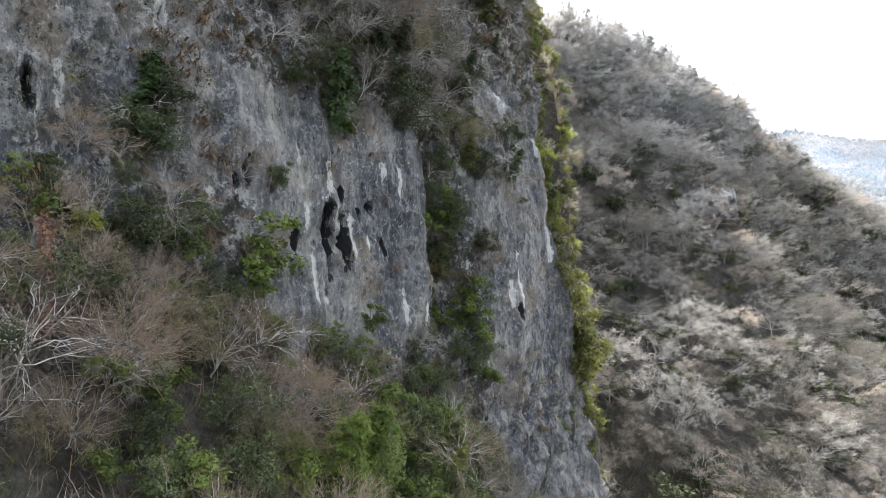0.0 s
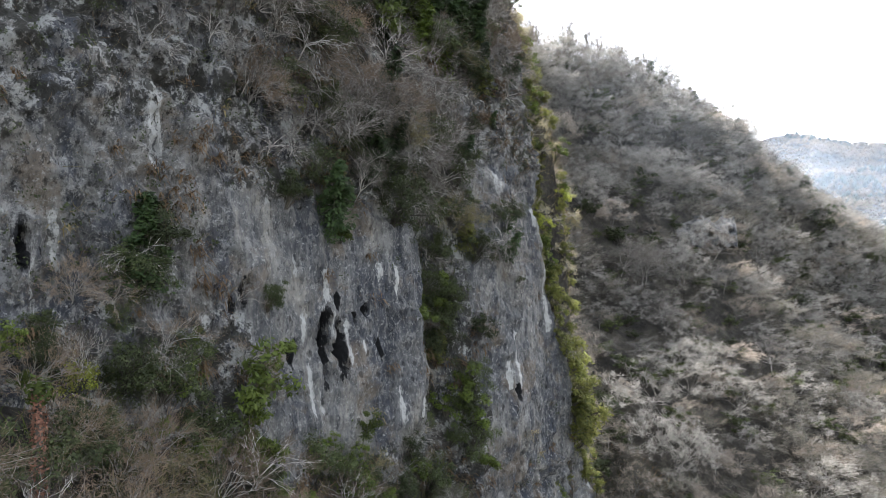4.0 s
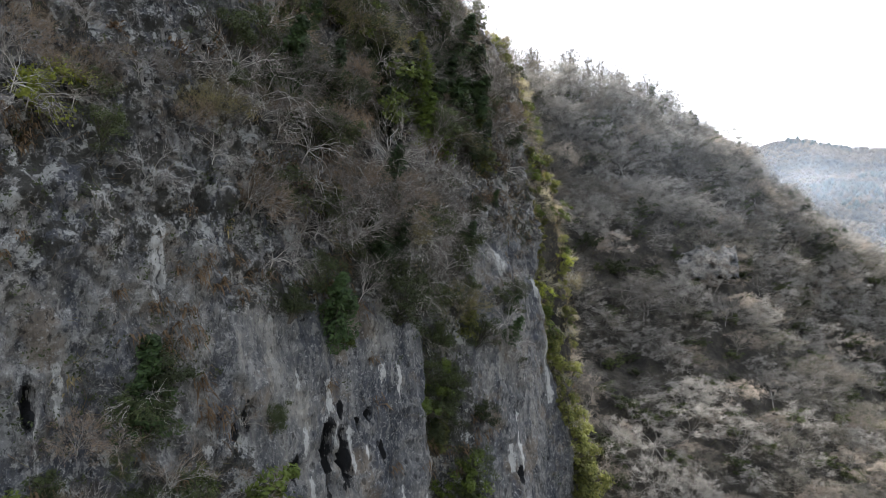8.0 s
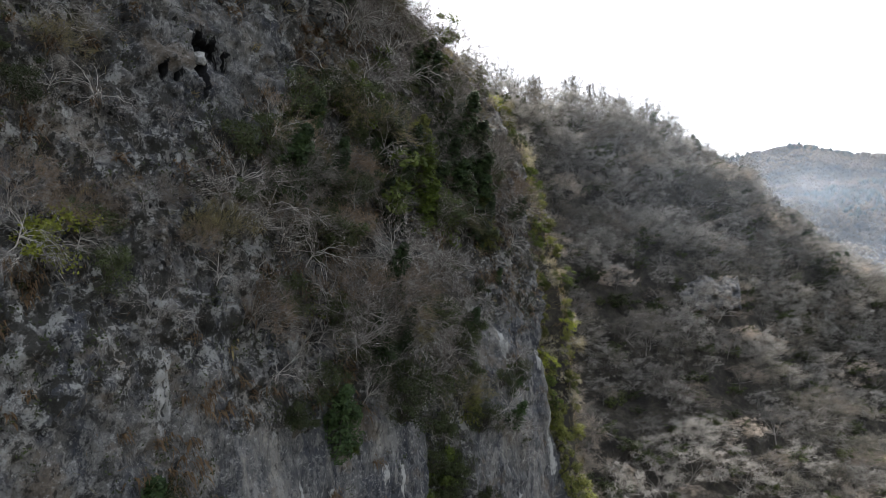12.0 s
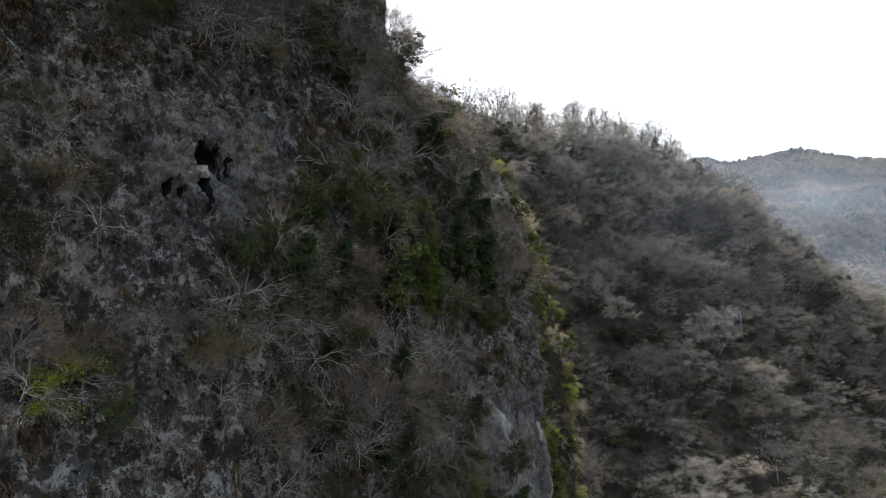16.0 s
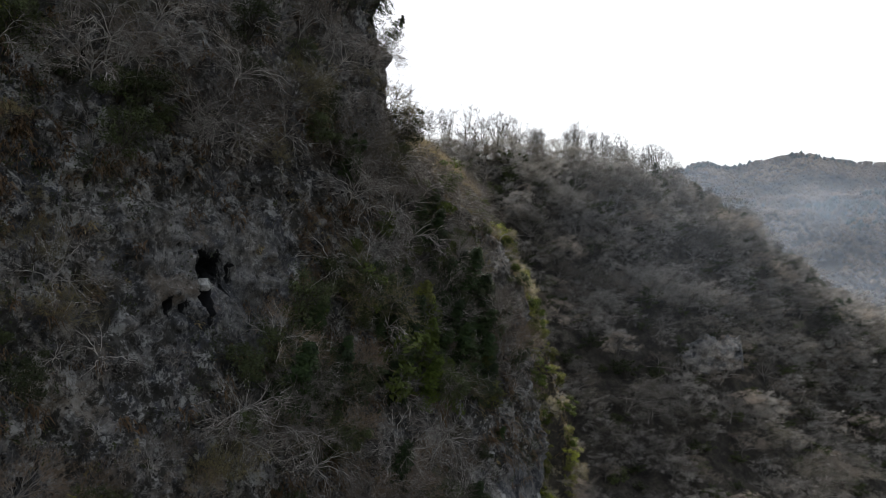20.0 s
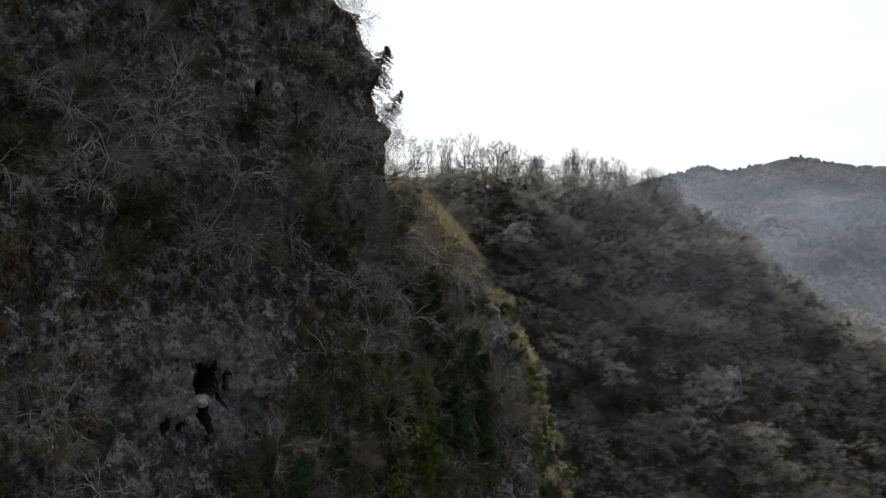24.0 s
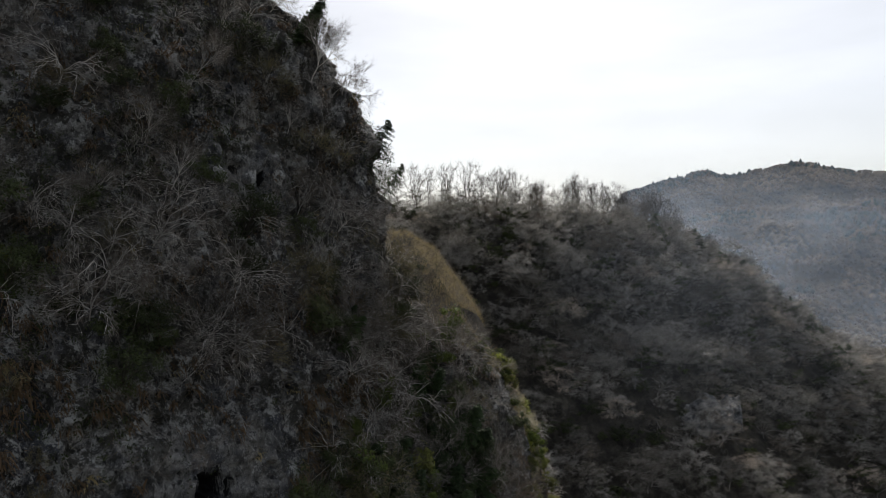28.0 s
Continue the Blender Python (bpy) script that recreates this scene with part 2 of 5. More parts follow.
def part(name, me, parent, label=""):
    ob = new(name, me)
    ob.parent = parent
    return tagged(ob, label)


def hashed(ix, iy, seed):
    h = (ix.astype(np.int64) * 374761393 + iy.astype(np.int64) * 668265263 + seed * 1442695041) & 0x7FFFFFFF
    h = ((h ^ (h >> 13)) * 1274126177) & 0x7FFFFFFF
    return ((h ^ (h >> 16)) & 0xFFFF) / 65535.0


def wave(x, y, seed):
    x, y = np.asarray(x, float), np.asarray(y, float)
    ix, iy = np.floor(x), np.floor(y)
    fx, fy = x - ix, y - iy
    fx, fy = fx * fx * (3 - 2 * fx), fy * fy * (3 - 2 * fy)
    a, b = hashed(ix, iy, seed), hashed(ix + 1, iy, seed)
    c, d = hashed(ix, iy + 1, seed), hashed(ix + 1, iy + 1, seed)
    return (a + (b - a) * fx + (c - a) * fy + (a - b - c + d) * fx * fy) * 2 - 1


def fbm(x, y, seed, octaves=4, gain=0.5):
    total, amp = 0.0, 1.0
    for k in range(octaves):
        total = total + amp * wave(x * 2.03 ** k + 17.3 * k, y * 2.03 ** k - 9.1 * k, seed + k)
        amp *= gain
    return total


# ---- the cliff: a wall that runs away to the right and leans back above ----
# s runs along the wall, o stands out from it towards the valley
ALONG, OUT, FOOT = np.array([0.62, 0.78]), np.array([0.78, -0.62]), np.array([0.0, 47.0])
PROFILE_Z = [20, 40, 55, 65, 75, 85, 95, 105, 113, 121, 127, 135, 150]
PROFILE_O = [1.5, 0.0, 0.2, -0.8, -2.4, -5.4, -8.7, -11.0, -13.4, -14.2, -16.2, -21, -36]
EDGE_Z = [20, 43, 63, 76, 88, 95, 98, 101, 105, 110, 116, 121, 124, 127, 130, 138, 150]
EDGE_S = [34, 27.8, 20.2, 20.0, 20.6, 20.3, 16.6, 12.6, 9.6, 8.6, 6.4, 4.2, 1.8, -0.2, -3.4, -11, -24]
# hollows: s, z, half width, half height, depth
HOLLOWS = [(-9.98, 62.1, 0.36, 1.1, 1.6), (-9.88, 60.6, 0.17, 1.8, 1.2), (-8.8, 60.9, 0.33, 1.5, 1.6), (-7.5, 62.5, 0.15, 0.42, 0.8), (-6.6, 63.0, 0.17, 0.4, 0.8),
           (-8.9, 63.7, 0.2, 0.5, 0.8), (-12.3, 60.9, 0.20, 0.72, 0.9), (-5.5, 60.4, 0.19, 0.66, 0.6), (-15.6, 64.7, 0.15, 0.7, 0.9), (-16.5, 64.0, 0.17, 0.4, 0.8),
           (-16.5, 62.8, 0.16, 0.3, 0.8), (-26.2, 67.1, 0.23, 0.87, 1.0), (9.1, 55.4, 0.30, 0.58, 0.8), (-15.1, 91.4, 0.28, 1.7, 2.2), (-14.1, 92.6, 0.5, 0.7, 2.0), (-13.3, 92.2, 0.28, 1.2, 1.8), (-14.6, 93.0, 0.3, 0.7, 1.6), (-12.5, 92.3, 0.16, 0.6, 1.0),
           (-16.4, 90.5, 0.08, 0.4, 0.8), (-17.3, 90.6, 0.14, 0.5, 0.9)]
HOLLOWS += [(-9.0, 113.3, 0.28, 0.3, 0.7), (-7.0, 112.6, 0.16, 0.7, 0.8), (-10.0, 113.2, 0.12, 0.4, 0.6)]
# white lime runs: s, top z, bottom z, half width
LIME = [(-9.7, 65.8, 63.6, 0.36), (-10.1, 63.7, 62.5, 0.27), (-8.15, 62.6, 59.6, 0.2), (-9.38, 63.3, 61.3, 0.12), (-11.5, 63.3, 61.3, 0.26), (-11.1, 60.3, 56.9, 0.26),
        (-11.8, 66.7, 65.3, 0.17), (-7.0, 61.3, 60.3, 0.19), (-5.3, 66.2, 64.8, 0.29), (-3.9, 65.9, 63.6, 0.3), (-10.3, 58.5, 56.9, 0.18), (9.3, 73.6, 70.0, 0.37),
        (21.4, 73.1, 69.5, 0.4), (17.4, 70.9, 68.9, 0.35), (18.2, 69.6, 67.6, 0.28), (18.2, 65.3, 58.9, 0.42), (22.4, 61.9, 58.1, 0.36), (9.7, 60.2, 55.5, 0.34),
        (8.3, 58.0, 55.4, 0.36), (27.7, 44.2, 41.6, 0.5), (-3.7, 57.8, 55.2, 0.3), (-1.5, 56.8, 55.0, 0.41)]
LIME += [(-10.9, 113.5, 112.0, 0.3), (-10.3, 113.6, 112.2, 0.22), (-17.9, 63.6, 62.6, 0.3), (-20.1, 73.5, 71.1, 0.37), (-20.0, 75.4, 70.8, 0.33), (-26.1, 78.0, 76.8, 0.44), (-6.8, 82.0, 80.8, 0.6), (-14.4, 92.1, 91.5, 0.41),
          (-22.7, 88.1, 86.9, 0.44), (-19.0, 98.3, 97.7, 0.38), (-18.2, 97.6, 97.0, 0.34), (-7.7, 92.6, 90.8, 0.61), (-7.7, 113.4, 112.0, 0.38), (-5.3, 113.7, 112.3, 0.4),
          (-21.1, 100.8, 100.2, 0.41), (-18.5, 117.0, 116.2, 0.28), (-25.6, 78.5, 76.7, 0.45), (-19.5, 75.3, 71.5, 0.3), (-25.9, 66.9, 62.5, 0.12), (-24.8, 68.8, 65.8, 0.25),
          (8.2, 110.6, 108.9, 0.35)]


def wall_offset(s, z):
    """How far the rock stands out from the straight wall at s and z."""
    o = np.interp(z, PROFILE_Z, PROFILE_O) + 0 * s
    rough = np.clip((np.abs(z - 60) - 6) / 10, 0.35, 1)
    o = o + 0.7 * fbm(s / 11, z / 15, 3, 3) * rough
    o = o + 0.55 * fbm(s / 2.6, z / 7.5, 11, 4, 0.55) * (0.5 + 0.5 * rough)
    o = o + 0.5 * (0.5 - np.abs(fbm(s / 3.1, z / 4.2, 23, 3))) * rough
    o = o + 0.3 * fbm(s / 0.8, z / 0.8, 31, 3, 0.6) * (0.25 + 0.75 * rough)
    o = o + 0.6 * np.round(fbm(s / 1.9, z / 1.8, 37, 4, 0.55) * 2.2) / 2.2 * rough
    # upright flutes on the clean faces
    o = o + 0.3 * (0.4 - np.abs(fbm(s / 1.3, z / 8, 29, 3, 0.6))) * (1.25 - rough)
    # the deep wooded groove beside the smooth face, and the buttress past it
    o = o - 2.0 * np.exp(-((s - 1.6) / 2.2) ** 2) * np.clip((76 - z) / 6, 0, 1) * np.clip((z - 40) / 8, 0, 1)
    o = o + (1.0 * np.clip((s - 5) / 3, 0, 1) - 2.0 * np.clip((s - 11) / 6, 0, 1)) * np.clip((80 - z) / 8, 0, 1)
    # the upper crag stands nearly upright
    o = o + 1.6 * np.exp(-((s - 3) / 5.5) ** 2 - ((z - 119) / 6) ** 2)
    # the crest on the far left lies back
    o = o - 4.5 * np.clip((-14 - s) / 8, 0, 1) * np.clip((z - 114) / 8, 0, 1)
    for hs, hz, w, h, d in HOLLOWS:
        o = o - d * np.clip(1.5 - 1.5 * (((s - hs + 0.12 * np.sin(z * 2.3) + 0.25 * w * fbm(s * 1.7, z * 1.7, 41, 2)) / w) ** 2 + ((z - hz) / h) ** 2), 0, 1) ** 0.5
    return o


def wall_point(a, z, sink=0.0):
    """The place in the world on the wall at a metres along it; past the edge the wall turns away behind."""
    a, z = np.asarray(a, float), np.asarray(z, float)
    edge, bend = np.interp(z, EDGE_Z, EDGE_S) + 0.8 * fbm(z / 5, z * 0 + 3.3, 51, 3), 2.2
    e = a - (edge - bend)
    turn = np.clip(e / bend, 0, 1.9)
    rest = np.maximum(e - 1.9 * bend, 0)
    s = np.where(e < 0, a, edge - bend + bend * np.sin(turn) + rest * math.cos(1.9))
    o = np.where(e < 0, 0, -bend * (1 - np.cos(turn)) - rest * math.sin(1.9))
    d = wall_offset(np.minimum(a, edge + 6), z) - sink
    base = np.interp(z, PROFILE_Z, PROFILE_O)
    s, o = s + (d - base) * np.sin(turn), o + base + (d - base) * np.cos(turn)
    return np.stack([FOOT[0] + s * ALONG[0] + o * OUT[0], FOOT[1] + s * ALONG[1] + o * OUT[1], z], -1)


def bare(s, z):
    """Rock that nothing grows on: the overhang round the upper hollows, and the white drips high above it."""
    return np.maximum(np.clip(1.4 - np.hypot((s + 13.5) / 5.0, (z - 92.5) / 4.6), 0, 1), np.clip(1.4 - np.hypot((s + 8.2) / 3.6, (z - 112.6) / 2.2), 0, 1))


def smooth_face(s, z):
    """1 on the clean faces of rock, where little grows."""
    a = (s > -16) & (s < 0) & (z > 54) & (z < 69.5)
    b = (s > 5) & (z < 74)
    c = (s > -28) & (s < -16) & (z > 64) & (z < 73)
    return np.maximum(np.where(a | b, 1.0, np.where(c, 0.55, 0.0)), 0.6 * np.clip(bare(s, z) * 2, 0, 1))


def build_cliff():
    zs = np.concatenate([np.arange(22, 40, 0.5), np.arange(40, 128, 0.2), np.arange(128, 150.1, 0.5)])
    front, behind = 400, 46
    u = np.linspace(0, 1, front)
    edge = np.interp(zs, EDGE_Z, EDGE_S)
    start = -50
    a = np.concatenate([start + u[None, :] * (edge[:, None] - 2.2 - start), edge[:, None] - 2.2 + np.linspace(0.25, 26, behind)[None, :]], 1)
    z = np.repeat(zs[:, None], a.shape[1], 1)
    p = wall_point(a, z)
    rows, cols = a.shape
    i = (np.arange(rows - 1)[:, None] * cols + np.arange(cols - 1)[None, :]).ravel()
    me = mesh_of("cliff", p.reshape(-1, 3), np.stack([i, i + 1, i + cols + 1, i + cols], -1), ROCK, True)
    lime, hollow_shade = np.zeros(a.shape), np.zeros(a.shape)
    for ls, top, bottom, w in LIME:
        w = (0.85 if top < 100 else 1.15) * w
        inside = np.clip(1.25 - 0.75 * np.abs(a - ls) / w, 0, 1) * np.clip((top - z) / 0.4 + 0.5, 0, 1) * np.clip((z - bottom) / 0.8 + 0.5, 0, 1)
        lime = np.maximum(lime, inside)
    # mask for the shade painted inside each hollow
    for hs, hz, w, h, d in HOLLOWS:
        hollow_shade = np.maximum(hollow_shade, np.clip(1.65 - 0.95 * np.hypot((a - hs) / w, (z - hz) / h), 0, 1))
    clean = smooth_face(a + 1.2 * fbm(a / 3, z / 5, 97, 3), z + 1.5 * fbm(a / 3, z / 4, 98, 3))
    for name, values in (("lime", lime), ("hollow_shade", hollow_shade), ("clean", clean)):
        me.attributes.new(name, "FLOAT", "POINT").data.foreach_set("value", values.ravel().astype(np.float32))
    return tagged(new("cliff", me), "tall grey limestone cliff with white lime runs and dark hollows", "cliff", kind="structure")


build_cliff()

# ---- the ground: the slope at the cliff's foot, the spur behind it, the wooded hill, the valley and the far mountain ----
HILL = np.array([(-40, 150, 116), (8.8, 158, 115), (43.6, 177, 115), (67, 191, 108.5), (88, 201, 99.8), (105, 200, 86.5), (115, 201, 78.5), (143, 220, 66), (200, 262, 35), (300, 330, 5)], float)
SPUR = np.array([(-16, 126, 109), (-5, 87, 110), (-1.5, 78, 105.5), (1.0, 72, 101.5), (6.0, 69.5, 93.5), (10.6, 68.8, 83), (14.4, 70.5, 68), (17.8, 73, 52), (19.8, 74.5, 46), (21.5, 76, 36), (23, 77, 8)], float)
FAR_RIDGE_X = [-900, 100, 225, 262, 300, 373, 413, 503, 641, 900, 2500]
FAR_RIDGE_Z = [60, 80, 130, 190, 203, 222, 217, 231, 226, 240, 200]


def near_line(x, y, line):
    """Distance to a line of points in plan, and the line's height there."""
    best, high = np.full(x.shape, 1e9), np.zeros(x.shape)
    for p, q in zip(line[:-1], line[1:]):
        d = q[:2] - p[:2]
        t = np.clip(((x - p[0]) * d[0] + (y - p[1]) * d[1]) / d.dot(d), 0, 1)
        r = np.hypot(x - p[0] - t * d[0], y - p[1] - t * d[1])
        h = p[2] + t * (q[2] - p[2])
        high, best = np.where(r < best, h, high), np.minimum(r, best)
    return best, high


def ground_height(x, y):
    x, y = np.asarray(x, float), np.asarray(y, float)
    s = (x - FOOT[0]) * ALONG[0] + (y - FOOT[1]) * ALONG[1]
    o = (x - FOOT[0]) * OUT[0] + (y - FOOT[1]) * OUT[1]
    foot = np.interp(s, [-60, -40, -25.6, -12.6, -2.7, 4.6, 9, 14, 20, 28, 45], [70, 66, 60.5, 54, 51, 44, 36, 24, 10, 0, -8])
    apron = np.where(o > 0, foot - 1.15 * o - 0.004 * o * o, foot + np.maximum(o, -3) * 0.0)
    apron = np.where(o < -3, -60, apron)
    r, h = near_line(x, y, HILL)
    hill = h - np.interp(r, [0, 6, 14, 20, 30, 43, 57, 70, 100, 200, 400], [0, 2.5, 14, 31, 41, 60, 73, 86, 104, 122, 135])
    r, h = near_line(x, y, SPUR)
    spur = h - np.interp(r, [0, 4, 7, 40], [0, 2.4, 10, 110])
    spur = spur - 18.0 * np.maximum(o - np.interp(spur, PROFILE_Z, PROFILE_O) + np.interp(spur, [62, 76], [4.2, 0.8]), 0)
    top = np.interp(x, FAR_RIDGE_X, FAR_RIDGE_Z)
    far = top * np.interp(y, [360, 480, 600, 800, 950, 1100, 1600, 2600], [0, 0.1, 0.3, 0.72, 1.0, 0.75, 0.3, 0])
    far = far + 20 * fbm(x / 100, y / 140, 71, 4) * np.interp(y, [420, 600, 800, 930, 1000], [0, 1, 0.7, 0.15, 0.3])
    z = np.maximum(np.maximum(apron, hill), np.maximum(spur, far - 4))
    z = np.maximum(z, -4 + 2 * fbm(x / 60, y / 60, 5, 3))
    return z + (0.9 * fbm(x / 9, y / 9, 61, 4) + 2.0 * fbm(x / 26, y / 26, 64, 2)) * np.clip(z / 20, 0, 1) * np.clip((y - 76) / 20, 0.15, 1)


def build_ground():
    xs = np.concatenate([[-4500, -2500, -1200, -600, -300, -150, -90], np.arange(-60, 60, 1.5), np.arange(60, 230, 2.5), np.arange(230, 760, 12), [800, 950, 1300, 2000, 3000, 4500]])
    ys = np.concatenate([[-4500, -2500, -1200, -500, -200, -90], np.arange(-40, 110, 1.5), np.arange(110, 280, 2.5), np.arange(280, 1120, 14), [1200, 1400, 1700, 2200, 2800, 4500]])
    x, y = np.meshgrid(xs, ys)
    z = ground_height(x, y)
    cols = len(xs)
    i = (np.arange(len(ys) - 1)[:, None] * cols + np.arange(cols - 1)[None, :]).ravel()
    me = mesh_of("ground", np.stack([x, y, z], -1).reshape(-1, 3), np.stack([i, i + 1, i + cols + 1, i + cols], -1), SOIL, True)
    return tagged(new("ground", me), "steep wooded ground of leaf litter and dry grass", "ground", kind="structure")


build_ground()

# ---- plants ----
UP = np.array([0.0, 0.0, 1.0])


def unit(v):
    return v / max(np.linalg.norm(v), 1e-9)


def tubes(segments, sides=4):
    """Tapered tubes round segments."""
    a = np.array([x[0] for x in segments])
    b = np.array([x[1] for x in segments])
    ra = np.array([x[2] for x in segments])
    rb = np.array([x[3] for x in segments])
    d = b - a
    d /= np.linalg.norm(d, axis=1)[:, None] + 1e-9
    side = np.cross(d, np.where(np.abs(d[:, 2:3]) > 0.9, [[1.0, 0, 0]], [[0, 0, 1.0]]))
    side /= np.linalg.norm(side, axis=1)[:, None] + 1e-9
    other = np.cross(d, side)
    verts, n = [], len(a)
    for c, r in ((a, ra), (b, rb)):
        for k in range(sides):
            t = 2 * math.pi * k / sides
            verts.append(c + (side * math.cos(t) + other * math.sin(t)) * r[:, None])
    v = np.stack(verts, 1).reshape(-1, 3)
    i = np.arange(n)[:, None] * 2 * sides
    f = np.concatenate([np.concatenate([i + k, i + (k + 1) % sides, i + sides + (k + 1) % sides, i + sides + k], 1) for k in range(sides)])
    return v, f


def slivers(rng, segments, width):
    """Fine twigs: a slim three-sided spike for each segment, two sides of it."""
    a = np.array([x[0] for x in segments])
    b = np.array([x[1] for x in segments])
    d = b - a
    side = np.cross(d, rng.normal(0, 1, d.shape))
    side *= width / (np.linalg.norm(side, axis=1)[:, None] + 1e-9)
    n = len(a)
    v = np.stack([a - side, a + side, b], 1).reshape(-1, 3)
    return v, np.arange(3 * n).reshape(n, 3)


def blades(rng, centres, normals, size, shape=0.45, jitter=0.5):
    """Leaves: one folded diamond at each centre."""
    n = len(centres)
    nor = normals + rng.normal(0, jitter, (n, 3))
    nor /= np.linalg.norm(nor, axis=1)[:, None] + 1e-9
    t = np.cross(nor, rng.normal(0, 1, (n, 3)))
    t /= np.linalg.norm(t, axis=1)[:, None] + 1e-9
    w = np.cross(nor, t)
    ln = size * rng.uniform(0.6, 1.3, (n, 1))
    v = np.stack([centres - t * ln, centres + w * ln * shape - nor * ln * 0.15, centres + t * ln, centres - w * ln * shape - nor * ln * 0.15], 1)
    return v.reshape(-1, 3), np.arange(4 * n).reshape(n, 4)


def joined(pieces):
    vs, fs, at = [], [], 0
    for v, f in pieces:
        vs.append(v)
        fs.append(f + at)
        at += len(v)
    return np.concatenate(vs), np.concatenate(fs)


def thing(name, label, category, group=""):
    return tagged(new(name), label, category, group)


def bough(rng, p, q, rise, joints, thick, thin, wild=0.05):
    """A curved limb from p to q that bows by rise, as short segments."""
    span = np.linalg.norm(q - p)
    c = p + (q - p) * 0.45 + UP * span * rise + rng.normal(0, 0.12, 3) * span
    out, last = [], p
    for k in range(1, joints + 1):
        t = k / joints
        at = p * (1 - t) ** 2 + c * 2 * t * (1 - t) + q * t * t + (rng.normal(0, wild, 3) * span if k < joints else 0)
        out.append((last, at, thick + (thin - thick) * (k - 1) / joints, thick + (thin - thick) * t))
        last = at
    return out


def crown_tree(seed, height, bark, twig, name, label, group, wide=0.55, tall=0.5, centre=0.42, low=5, high=85, limbs=9, subs=4, sprays=0, per=13, spray=0.17, width=0.03, stem=0.02, rise=0.2, joints=4, fork=0.75, wild=0.05):
    """A leafless tree: curved limbs that spread from the stem to a domed crown of fine twigs."""
    rng = np.random.default_rng(seed)
    mid = UP * height * centre
    trunk = bough(rng, -UP * 0.5, UP * height * centre * fork + np.array([*rng.normal(0, 0.03, 2), 0]) * height, 0.0, 4, height * stem, height * stem * 0.65, 0.03)

    def shell(way):
        return mid + way * height * np.array([wide, wide, tall])

    main, second, third, fine = [], [], [], []
    for k in range(limbs):
        az, el = 2 * math.pi * (k * 0.618 + rng.uniform(-0.08, 0.08)), radians(rng.uniform(low, high))
        way = np.array([math.cos(az) * math.cos(el), math.sin(az) * math.cos(el), math.sin(el)])
        root = trunk[int(rng.integers(2, 4))]
        limb = bough(rng, root[1], shell(way * rng.uniform(0.75, 1.05)), rise, joints, height * stem * 0.5, height * stem * 0.14, wild)
        main += limb
        for j in range(subs):
            at = limb[min(joints - 1, 1 + int((joints - 1) * (j + rng.random()) / subs))]
            aim = unit(way + rng.normal(0, 0.34, 3) + UP * 0.08)
            twigs = bough(rng, at[1], at[1] * 0.35 + shell(aim * rng.uniform(0.8, 1.08)) * 0.65, rise * 0.5, 3 if sprays else 2, at[3] * 0.7, height * stem * 0.08, wild)
            second += twigs
            ends = [twigs[-1][1]] * 2 + [x[0] for x in twigs[1:]]
            if sprays:
                more = []
                for _ in range(sprays):
                    a = twigs[int(rng.integers(len(twigs)))][1]
                    b = a + (unit(a - mid) * 0.8 + rng.normal(0, 0.5, 3) + UP * 0.02) * height * spray * rng.uniform(0.7, 1.5)
                    third.append((a, b, 0, 0))
                    more += [a + (b - a) * f for f in (0.35, 0.6, 0.85, 1.0)]
                ends = more
            for _ in range(per):
                a = ends[int(rng.integers(len(ends)))]
                b = a + (unit(a - mid) * 0.6 + rng.normal(0, 0.5, 3) + UP * 0.2) * height * spray * rng.uniform(0.45, 1.1)
                fine.append((a, b, 0, 0))
    ob = thing(name, label, "tree", group)
    part("trunk", mesh_of("trunk", *joined([tubes(trunk, 4), tubes(main, 4)]) if sprays else tubes(trunk + main, 3), bark, True), ob)
    tagged(part("branchwork", mesh_of("branchwork", *(tubes(second, 3) if sprays else slivers(rng, second, width * 1.6)), bark), ob), kind="stuff")
    if third:
        tagged(part("twigwork", mesh_of("twigwork", *slivers(rng, third, width * 1.5), bark), ob, "thin pale side twigs"), kind="stuff")
    tagged(part("twig_crown", mesh_of("twig_crown", *slivers(rng, fine, width), twig), ob, "fine bare twigs"), kind="stuff")
    return ob


def near_tree(seed, height, bark, twig, name, label, group, **more):
    plan = dict(wide=0.74, tall=0.42, centre=0.34, low=-15, high=68, limbs=9, subs=6, sprays=4, per=34, spray=0.125, width=0.0075, stem=0.0115, rise=0.34, joints=8, wild=0.02)
    return crown_tree(seed, height, bark, twig, name, label, group, **{**plan, **more})


